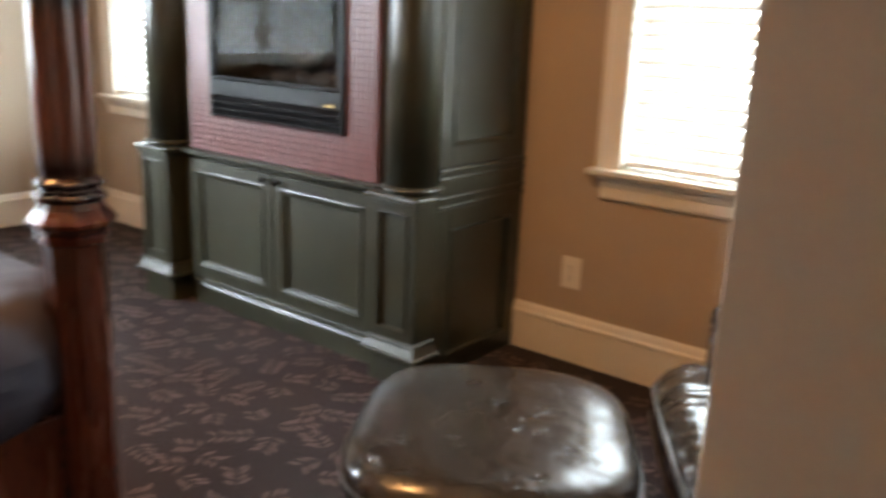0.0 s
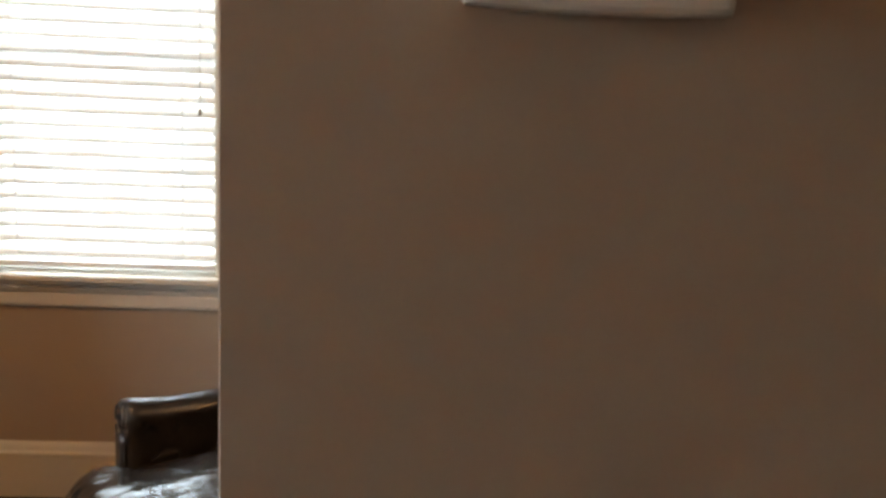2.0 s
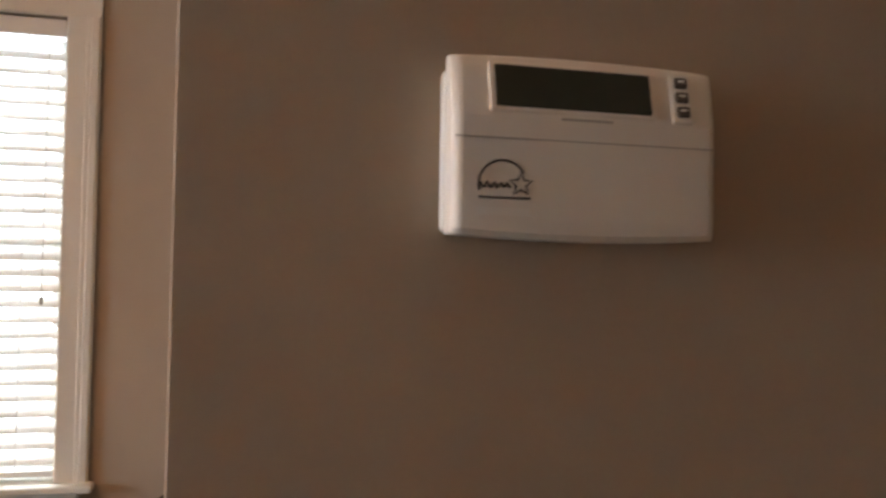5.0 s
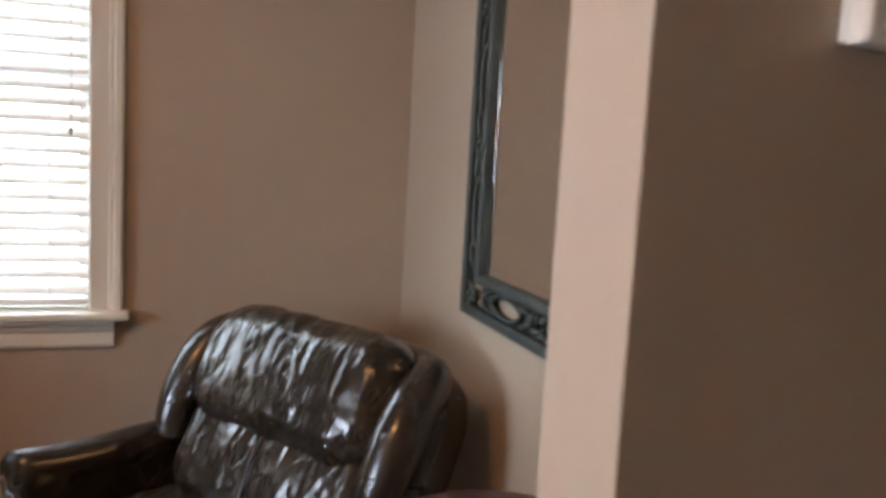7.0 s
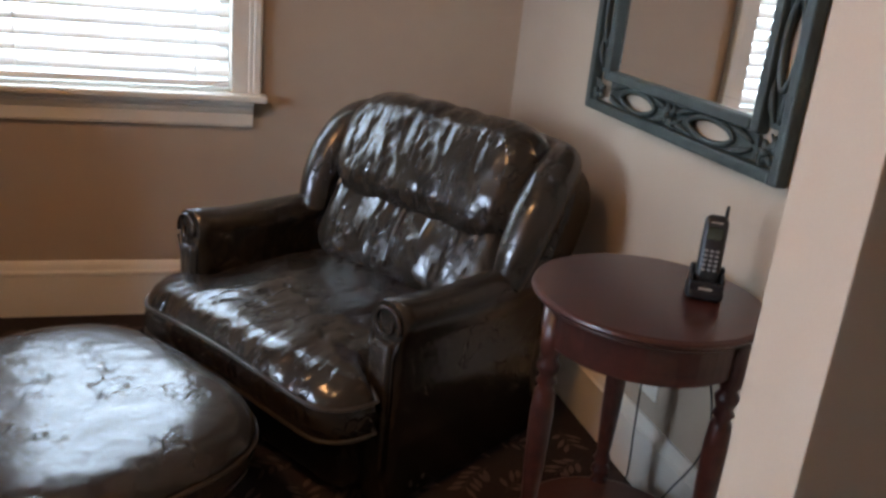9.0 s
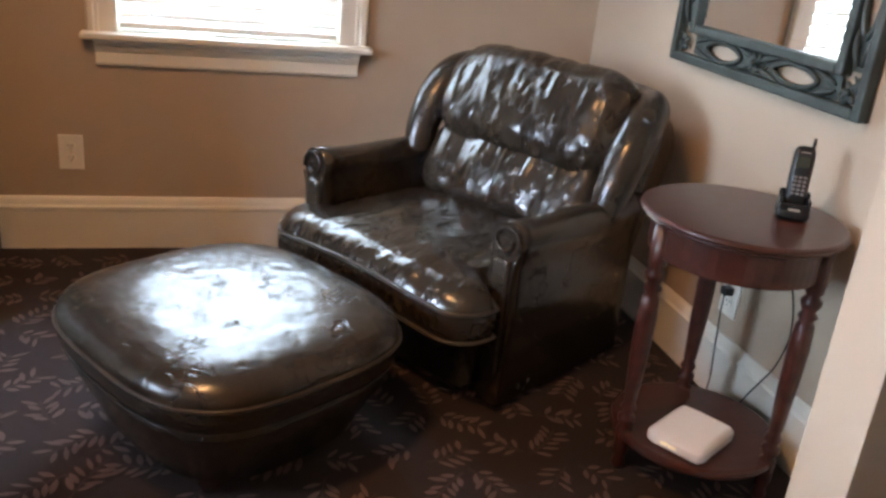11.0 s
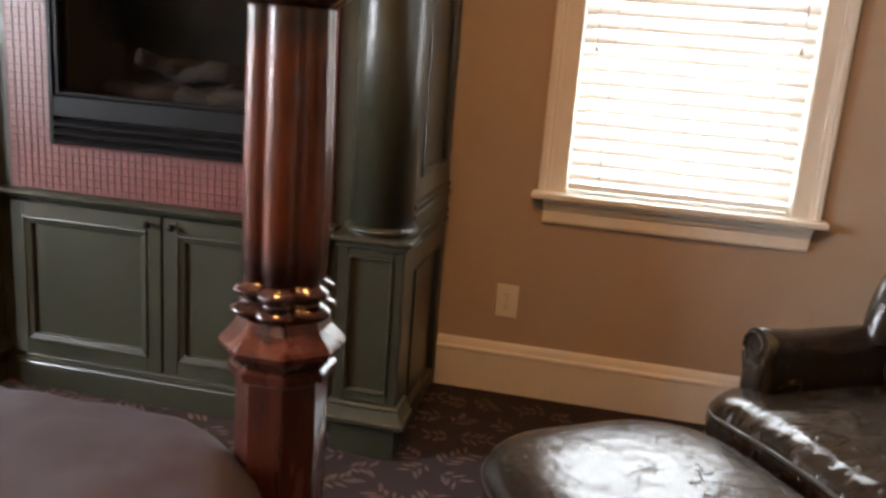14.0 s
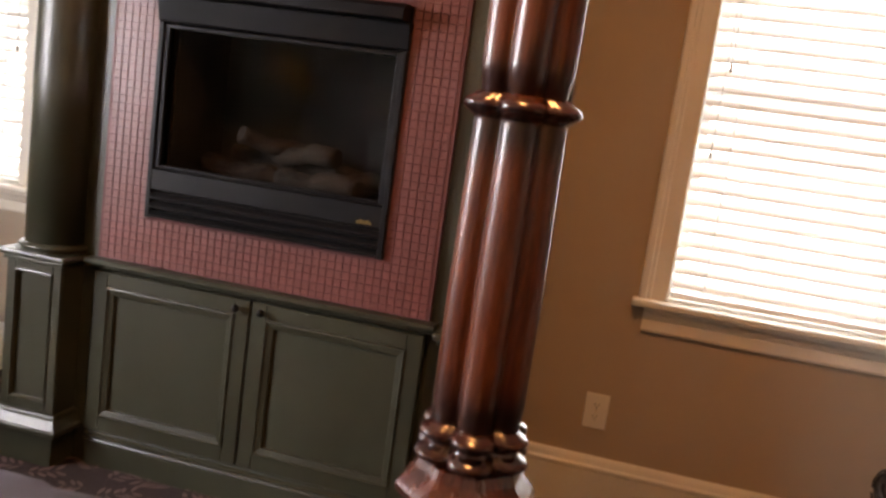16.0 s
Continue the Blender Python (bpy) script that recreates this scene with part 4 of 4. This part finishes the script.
def stuffed(rings, n=120, wrinkle=0.0, seed=0.0):
    """Rings of the outline, (scale, height, squareness), skinned and creased."""
    bm = bmesh.new()
    loops = []
    for k, z, e in rings:
        loop = []
        for q in range(n):
            p = plan(2 * math.pi * q / n, k, e) + Vector((0, 0, z))
            w = noise.noise(p * 6 + Vector((seed, 0, 0))) * 0.7 + (0.4 - abs(noise.noise(p * 15 + Vector((0, seed, 0))))) * 0.5
            w += (0.3 - abs(noise.noise(p * 34 + Vector((seed, seed, 0))))) * 0.30
            loop.append(bm.verts.new(p + Vector((p.x * 0.25, p.y * 0.25, 1.0)) * (w * wrinkle)))
        loops.append(loop)
    for a, b in zip(loops, loops[1:]):
        for q in range(n):
            f = bm.faces.new((a[q], a[(q + 1) % n], b[(q + 1) % n], b[q]))
            f.smooth = True
    bm.faces.new(loops[0]).smooth = True
    bm.faces.new(loops[-1]).smooth = True
    return bm


OZ = 0.292
dome = [(1.0, OZ - 0.004, 3.3)]
for k in range(46):
    r = max(0.01, 1 - (k / 45) ** 1.6)
    dome.append((r, OZ + 0.060 * (1 - r ** 8) ** 0.5 + 0.005 * (1 - r * r), 2.4 + 0.9 * r))
top = part("cushion", stuffed(dome, 140, 0.0035, 41), M_LEATHER, ot, "domed leather top with fine creases")
band = [(0.962, OZ - 0.062, 3.3), (0.985, OZ - 0.050, 3.3), (0.998, OZ - 0.030, 3.3), (1.002, OZ - 0.014, 3.3), (0.998, OZ - 0.005, 3.3), (0.90, OZ - 0.0045, 3.3)]
part("boxing", stuffed(band, 120, 0.004, 17), M_LEATHER, top, "plain leather band below the piping")
part("piping", tube(bmesh.new(), [plan(2 * math.pi * q / 140, 1.004) + Vector((0, 0, OZ - 0.003)) for q in range(140)], 0.0042, 6, closed=True), M_WELT, top)
part("piping", tube(bmesh.new(), [plan(2 * math.pi * q / 140, 0.966) + Vector((0, 0, OZ - 0.063)) for q in range(140)], 0.0036, 6, closed=True), M_LEATHER, top)
body = [(0.72, 0.045, 3.0), (0.76, 0.060, 3.0), (0.83, 0.110, 3.1), (0.90, 0.165, 3.2), (0.948, 0.205, 3.3), (0.958, OZ - 0.066, 3.3), (0.90, OZ - 0.064, 3.3)]
part("body", stuffed(body, 120, 0.004, 43), M_LEATHER, ot, "tapered dark leather base")
for sx in (-0.17, 0.17):
    for sy in (-0.16, 0.16):
        part("leg", lathe(bmesh.new(), [(0.020, 0), (0.028, 0.02), (0.030, 0.06)], 14, Matrix.Translation((sx, sy, 0))), M_CHERRY_DARK, ot, smooth=True)

# ---- side table ----
TC = (-0.252, -1.442)
TT = 0.648
tb = thing("side_table", pose(TC[0], TC[1], 0), "round mahogany side table with turned legs and a lower shelf", "table")
part("tabletop", lathe(bmesh.new(), [(0.195, TT - 0.026), (0.208, TT - 0.024), (0.213, TT - 0.020), (0.211, TT - 0.016), (0.219, TT - 0.013), (0.222, TT - 0.008), (0.220, TT - 0.003), (0.214, TT)], 64), M_TABLE, tb, smooth=False)
part("apron", lathe(bmesh.new(), [(0.190, TT - 0.100), (0.192, TT - 0.097), (0.192, TT - 0.0265)], 64), M_TABLE, tb)
LEG = [(0.012, 0.0), (0.017, 0.015), (0.012, 0.035), (0.019, 0.055), (0.019, 0.085), (0.019, 0.110), (0.013, 0.118), (0.021, 0.132), (0.021, 0.142), (0.013, 0.152),
       (0.020, 0.166), (0.014, 0.180), (0.016, 0.200), (0.021, 0.300), (0.023, 0.400), (0.020, 0.450), (0.014, 0.462), (0.021, 0.472), (0.014, 0.484), (0.021, 0.497),
       (0.023, 0.508), (0.014, 0.520), (0.020, 0.530), (0.021, 0.545), (0.021, TT - 0.027)]
for a in (68, 180, 302):
    part("leg", lathe(bmesh.new(), LEG, 20, Matrix.Translation((0.186 * math.cos(radians(a)), 0.186 * math.sin(radians(a)), 0))), M_TABLE, tb, "turned leg", smooth=True)
part("shelf", lathe(bmesh.new(), [(0.185, 0.085), (0.196, 0.088), (0.200, 0.096), (0.197, 0.105), (0.190, 0.108)], 64), M_TABLE, tb)

# ---- cordless phone ----
ph = thing("cordless_phone", pose(-0.152, -1.468, TT, 0, 0, -32) @ Matrix.Diagonal((0.88, 0.88, 0.95, 1)), "black cordless phone standing in its charging cradle", "phone")
bm = bmesh.new()
cushion(bm, 0.040, 0.036, 0.014, 0.008, 0, 8, rc=0.014, m=Matrix.Translation((0, 0, 0.014)))
box(bm, -0.037, 0.037, -0.034, -0.022, 0.014, 0.040, 0.005)
box(bm, -0.037, -0.028, -0.030, 0.028, 0.014, 0.050, 0.004)
box(bm, 0.028, 0.037, -0.030, 0.028, 0.014, 0.050, 0.004)
box(bm, -0.037, 0.037, 0.016, 0.032, 0.014, 0.060, 0.005)
part("cradle", bm, M_PHONE, ph)
tilt = pose(0, -0.002, 0.018, -12, 0, 0)
bm = bmesh.new()
cushion(bm, 0.025, 0.074, 0.014, 0.008, 0.003, 12, rc=0.016, m=tilt @ Matrix.Translation((0, 0, 0.074)) @ R90)
hs = part("handset", bm, M_PHONE, ph, "black handset with pale keys", smooth=True)
part("antenna", tube(bmesh.new(), [tilt @ Vector((0.017, 0.004, 0.140)), tilt @ Vector((0.018, 0.004, 0.168))], [0.005, 0.0035], 10), M_PHONE, hs)
part("earpiece", box(bmesh.new(), -0.012, 0.012, -0.0175, -0.016, 0.132, 0.134, m=tilt), M_INKGREY, hs)
part("screen", box(bmesh.new(), -0.017, 0.017, -0.0175, -0.015, 0.098, 0.124, 0.001, 1, m=tilt), M_LCD, hs)
for r in range(5):
    for c in range(3):
        part("phone_key", box(bmesh.new(), -0.015 + c * 0.0115, -0.0075 + c * 0.0115, -0.0185, -0.015, 0.036 + r * 0.0095, 0.0415 + r * 0.0095, 0.001, 1, m=tilt), M_KEYS, hs)
part("cradle_mark", B(-0.014, 0.014, -0.0352, -0.0335, 0.024, 0.029), M_INKGREY, ph)

# ---- router and cables ----
M_LED = glow_mat("small_status_light", (1.0, 0.75, 0.35), 2.0)
ro = thing("wifi_router", pose(-0.303, -1.508, 0.1085, 0, 0, -58), "flat white router lying on the table's lower shelf", "router")
bm = bmesh.new()
cushion(bm, 0.072, 0.088, 0.019, 0.010, 0.004, 14, rc=0.022, m=Matrix.Translation((0, 0, 0.017)))
part("case", bm, M_ROUTER, ro, smooth=True)
for k in range(4):
    part("status_light", B(-0.028 + k * 0.010, -0.023 + k * 0.010, -0.0888, -0.0872, 0.016, 0.019), M_LED, ro)


def cable(pts, label):
    c = bmesh.new()
    P = [Vector(p) for p in pts]
    out = []
    for i in range(len(P) - 1):
        a, b, cc, d = P[max(0, i - 1)], P[i], P[i + 1], P[min(len(P) - 1, i + 2)]
        for k in range(6):
            t = k / 6
            out.append(0.5 * (2 * b + (cc - a) * t + (2 * a - 5 * b + 4 * cc - d) * t * t + (3 * b - a - 3 * cc + d) * t ** 3))
    out.append(P[-1])
    tube(c, out, 0.0022, 6)
    tagged(part("power_cable", c, M_CABLE), label, "cable", "cables")


cable([(-0.035, -1.150, 0.315), (-0.05, -1.17, 0.27), (-0.08, -1.22, 0.20), (-0.11, -1.27, 0.10), (-0.16, -1.30, 0.03), (-0.28, -1.27, 0.006), (-0.42, -1.31, 0.006)],
      "thin black cable running from the outlet to the carpet")
cable([(-0.16, -1.455, TT - 0.101), (-0.11, -1.47, 0.50), (-0.08, -1.48, 0.38), (-0.06, -1.44, 0.26), (-0.07, -1.38, 0.14), (-0.10, -1.34, 0.02), (-0.16, -1.40, 0.006)],
      "thin black cable hanging behind the side table")
plug = thing("power_plug", pose(-0.010, -1.142, 0.318, 0, 0, -90), "black plug pushed into the wall outlet", "plug")
part("plug_body", B(-0.013, 0.013, -0.028, -0.0005, -0.012, 0.012, 0.004), M_CABLE, plug)

# ---- four-poster bed ----
bx0, bx1, by0, by1 = -3.78, -1.91, -3.86, -1.835
bed = thing("four_poster_bed", pose((bx0 + bx1) / 2, (by0 + by1) / 2, 0), "glossy cherry four-poster bed with reeded posts", "bed")
bm_x, bm_y = (bx0 + bx1) / 2, (by0 + by1) / 2


def lobes(a, r, z):
    return r * (0.74 + 0.29 * abs(math.cos(3 * (a + 0.35))) ** 0.62)


def octagon(a, r, z):
    k = (a + math.pi / 8) % (math.pi / 4) - math.pi / 8
    return r * 0.924 / math.cos(k)


def post(x, y):
    m = Matrix.Translation((x, y, 0))
    p = part("post", lathe(bmesh.new(), [(0.034, 0), (0.046, 0.04), (0.030, 0.09), (0.050, 0.14), (0.061, 0.16), (0.061, 0.765), (0.058, 0.772)], 64, m, octagon), M_CHERRY, bed,
             "octagonal bed post with a reeded shaft")
    part("flange", lathe(bmesh.new(), [(0.060, 0.766), (0.071, 0.772), (0.072, 0.784), (0.066, 0.788), (0.082, 0.806), (0.084, 0.814), (0.080, 0.820), (0.064, 0.838), (0.060, 0.850)], 64, m, octagon),
         M_CHERRY, p, "faceted octagonal flange")
    bead = [(0.052, 0.848)] + [(0.054 + 0.012 * math.sin(math.pi * k / 8), 0.850 + 0.022 * k / 8) for k in range(9)] + \
           [(0.052, 0.874)] + [(0.053 + 0.010 * math.sin(math.pi * k / 8), 0.878 + 0.018 * k / 8) for k in range(9)] + [(0.050, 0.899)]
    part("bead", lathe(bmesh.new(), bead, 72, m, lambda a, r, z: lobes(a, r, z) * 1.05), M_CHERRY_DARK, p, "dark beaded collar", smooth=True)
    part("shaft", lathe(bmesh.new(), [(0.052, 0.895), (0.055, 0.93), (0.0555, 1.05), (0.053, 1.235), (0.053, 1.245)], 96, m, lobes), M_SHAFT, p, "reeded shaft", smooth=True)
    ring = [(0.050, 1.240)] + [(0.053 + 0.011 * math.sin(math.pi * k / 8), 1.243 + 0.022 * k / 8) for k in range(9)] + [(0.050, 1.268)]
    part("ring", lathe(bmesh.new(), ring, 72, m, lambda a, r, z: lobes(a, r, z) * 1.06), M_CHERRY_DARK, p, "dark turned ring", smooth=True)
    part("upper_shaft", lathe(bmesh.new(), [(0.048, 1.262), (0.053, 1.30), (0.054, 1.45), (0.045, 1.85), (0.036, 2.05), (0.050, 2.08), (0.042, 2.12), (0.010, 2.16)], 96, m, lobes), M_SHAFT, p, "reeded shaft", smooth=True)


for x in (bx0 - bm_x, bx1 - bm_x):
    for y in (by0 - bm_y, by1 - bm_y):
        post(x, y)
ex, ey = bx1 - bm_x, by1 - bm_y
for s in (-1, 1):
    part("side_rail", B(s * ex - 0.018, s * ex + 0.018, -ey + 0.05, ey - 0.05, 0.22, 0.42, 0.006), M_CHERRY, bed)
part("foot_rail", B(-ex + 0.05, ex - 0.05, ey - 0.018, ey + 0.018, 0.22, 0.44, 0.006), M_CHERRY, bed)
hb = bmesh.new()
box(hb, -ex + 0.05, ex - 0.05, -ey - 0.02, -ey + 0.02, 0.22, 1.15, 0.008)
part("headboard", hb, M_CHERRY, bed)
mt = thing("mattress", pose(bm_x, bm_y, 0.27), "plain white mattress on the bed frame", "mattress")
bm = bmesh.new()
cushion(bm, 0.875, 0.95, 0.14, 0.05, 0, 12, rc=0.30, m=Matrix.Translation((0, 0.02, 0.14)))
part("mattress_body", bm, M_SHEET, mt, smooth=True)
ql = thing("quilt", pose(bm_x, bm_y, 0), "dark mauve quilt spread smooth over the bed", "quilt")
bm = bmesh.new()
QX, QY = 0.995, 1.07
cushion(bm, QX, QY, 0.14, 0.10, 0.02, 100, 0.012, 55, rc=0.31, m=Matrix.Translation((0, 0.03, QTOP - 0.14)),
        fn=lambda p: p + Vector((0, 0, 0.006 * (abs(math.sin(p.x * 26) * math.sin(p.y * 26)) ** 0.6 - 0.6))) if p.z > 0.02 else p)
part("quilt_cover", bm, M_QUILT, ql, smooth=True)
for s in (-1, 1):
    pw = thing("pillow", pose(bm_x + s * 0.44, by0 + 0.17, QTOP + 0.20, 68, 0, s * 3), "plump white bed pillow against the headboard", "pillow", "bed pillows")
    part("pillow_case", cushion(bmesh.new(), 0.33, 0.22, 0.075, 0.07, 0.03, 18, 0.01, 60 + s, rc=0.09), M_SHEET, pw, smooth=True)

# ---- nightstands and lamps ----
SHADE_PROF = ((0.190, 0.48), (0.105, 0.78), (0.103, 0.78), (0.187, 0.48))
M_BULB = glow_mat("warm_bulb", (1.0, 0.66, 0.34), 20.0)


def nightstand(x, y):
    ns = thing("nightstand", pose(x, y, 0), "dark cherry nightstand beside the bed", "nightstand", "nightstands")
    part("case", B(-0.25, 0.25, -0.20, 0.20, 0.12, 0.66, 0.004), M_TABLE, ns)
    part("top", B(-0.27, 0.27, -0.22, 0.22, 0.661, 0.690, 0.008), M_TABLE, ns)
    for k in range(2):
        dr = part("drawer", B(-0.22, 0.22, 0.2005, 0.212, 0.16 + k * 0.24, 0.38 + k * 0.24, 0.004), M_TABLE, ns)
        pull = [(0.005, 0), (0.005, 0.01), (0.014, 0.016), (0.010, 0.026)]
        part("pull", lathe(bmesh.new(), pull, 14, Matrix.Translation((0, 0.212, 0.27 + k * 0.24)) @ Matrix.Rotation(radians(-90), 4, "X")), M_BRASS, dr, smooth=True)
    for sx in (-0.22, 0.22):
        for sy in (-0.17, 0.17):
            part("leg", lathe(bmesh.new(), [(0.014, 0), (0.024, 0.12)], 12, Matrix.Translation((sx, sy, 0))), M_TABLE, ns)


def table_lamp(x, y, z, power):
    lp = thing("table_lamp", pose(x, y, z), "lit brass table lamp with a cream cone shade", "lamp", "bedside lamps")
    stem = [(0.075, 0), (0.075, 0.012), (0.030, 0.03), (0.018, 0.08), (0.045, 0.16), (0.050, 0.23), (0.020, 0.33), (0.010, 0.38), (0.010, 0.56)]
    part("base", lathe(bmesh.new(), stem, 28), M_BRASS, lp, smooth=True)
    bm = bmesh.new()
    rings = [[bm.verts.new((r * math.cos(2 * math.pi * k / 40), r * math.sin(2 * math.pi * k / 40), h)) for k in range(40)] for r, h in SHADE_PROF]
    for i in range(4):
        a, b = rings[i], rings[(i + 1) % 4]
        for k in range(40):
            bm.faces.new((a[k], a[(k + 1) % 40], b[(k + 1) % 40], b[k]))
    part("shade", bm, M_SHADE, lp, "cream cloth cone shade", smooth=True)
    part("bulb", lathe(bmesh.new(), [(0.012, 0.561), (0.030, 0.60), (0.030, 0.63), (0.012, 0.655)], 16), M_BULB, lp, smooth=True)
    d = bpy.data.lights.new("lamp_bulb_light", "POINT")
    d.energy, d.color, d.shadow_soft_size = power, (1.0, 0.56, 0.24), 0.05
    new("lamp_bulb_light", d).location = (x, y, z + 0.70)


for nx, power in ((-4.32, FAR_LAMP_POWER), (-1.42, LAMP_POWER)):
    nightstand(nx, -3.82)
    table_lamp(nx, -3.82, 0.690, power)


# ---- carpet pattern ----
def sprigs(x0, x1, y0, y1, step, seed):
    """Curved leafy sprigs woven into the pile, laid in staggered rows."""
    rnd = random.Random(seed)
    lv, lf, sv, sf = [], [], [], []

    def leaf(p, a, length, width, z):
        d, w = Vector((math.cos(a), math.sin(a), 0)), Vector((-math.sin(a), math.cos(a), 0))
        i = len(lv)
        for u, v in ((0, 0), (0.25, 0.75), (0.55, 1.0), (0.82, 0.6), (1, 0), (0.82, -0.6), (0.55, -1.0), (0.25, -0.75)):
            q = p + d * (u * length) + w * (v * width / 2)
            lv.append((q.x, q.y, z))
        lf.append(tuple(range(i, i + 8)))

    ny = int((y1 - y0) / step)
    nx = int((x1 - x0) / step)
    for j in range(ny):
        for i in range(nx):
            cx = x0 + (i + 0.5 + 0.5 * (j % 2)) * step + rnd.uniform(-0.02, 0.02)
            cy = y0 + (j + 0.5) * step + rnd.uniform(-0.02, 0.02)
            a = radians(40 + 130 * ((i + j) % 2) + 180 * (j % 2)) + rnd.uniform(-0.8, 0.8)
            bend = rnd.choice((-1, 1)) * rnd.uniform(2.0, 4.5)
            p = Vector((cx, cy, 0)) - Vector((math.cos(a), math.sin(a), 0)) * step * 0.55
            n = rnd.choice((4, 5, 6))
            for k in range(n):
                d = Vector((math.cos(a), math.sin(a), 0))
                w = Vector((-d.y, d.x, 0))
                q = p + d * step * 0.185
                b = len(sv)
                for r in (p + w * 0.0022, p - w * 0.0022, q - w * 0.0022, q + w * 0.0022):
                    sv.append((r.x, r.y, 0.0035))
                sf.append((b, b + 1, b + 2, b + 3))
                if k:
                    for s in (-1, 1):
                        leaf(p + w * (s * 0.004), a + s * rnd.uniform(0.65, 1.15), step * rnd.uniform(0.26, 0.42), step * rnd.uniform(0.085, 0.13), 0.0045)
                p = q
                a += bend * step * 0.185
    for verts, faces, material, name in ((lv, lf, M_LEAF, "leaf_pattern"), (sv, sf, M_LEAF2, "stem_pattern")):
        me = bpy.data.meshes.new(name)
        me.from_pydata(verts, [], faces)
        me.materials.append(material)
        o = new(name, me)
        o.parent = floor
        tagged(o, kind="stuff")


sprigs(-5.12, -0.03, -4.05, -0.03, 0.132, 2)
sprigs(0.0, 1.95, -4.05, -2.2, 0.17, 4)

# ---- mosaic tiles, last ----
PITCH, TS = 0.0235, 0.0217
tm = B(-TS / 2, TS / 2, -0.0022, 0.0005, -TS / 2, TS / 2)
tile_me = bpy.data.meshes.new("tile")
bmesh.ops.bevel(tm, geom=[e for e in tm.edges if all(v.co.y < 0 for v in e.verts)], offset=0.0009, segments=1, affect="EDGES")
bmesh.ops.recalc_face_normals(tm, faces=tm.faces)
tm.to_mesh(tile_me)
tm.free()
tile_me.materials.append(M_TILE)
tv = [v.co.copy() for v in tile_me.vertices]
tf = [tuple(p.vertices) for p in tile_me.polygons]
verts, faces = [], []
rnd = random.Random(8)
nx = int(2 * TX / PITCH)
row = 0
z = TZ0 + PITCH / 2 + 0.001
while z < TZ1 - PITCH / 2:
    for k in range(nx):
        x = (k - (nx - 1) / 2) * PITCH
        if abs(x) < OX + PITCH * 0.35 and OZ0 - PITCH * 0.35 < z < OZ1 + PITCH * 0.35:
            continue
        p = Vector((x, -0.5455 + rnd.uniform(-0.0004, 0.0004), z))
        if row < 5:
            o = new("tile", tile_me)
            o.parent = field
            o.matrix_local = pose(*p, rnd.uniform(-0.8, 0.8), 0, rnd.uniform(-0.8, 0.8))
        else:
            i = len(verts)
            verts += [tuple(v + p) for v in tv]
            faces += [tuple(i + q for q in f) for f in tf]
    z += PITCH
    row += 1
me = bpy.data.meshes.new("mosaic_tiling")
me.from_pydata(verts, [], faces)
me.materials.append(M_TILE)
o = new("mosaic_tiling", me)
o.parent = field
tagged(o, kind="stuff")
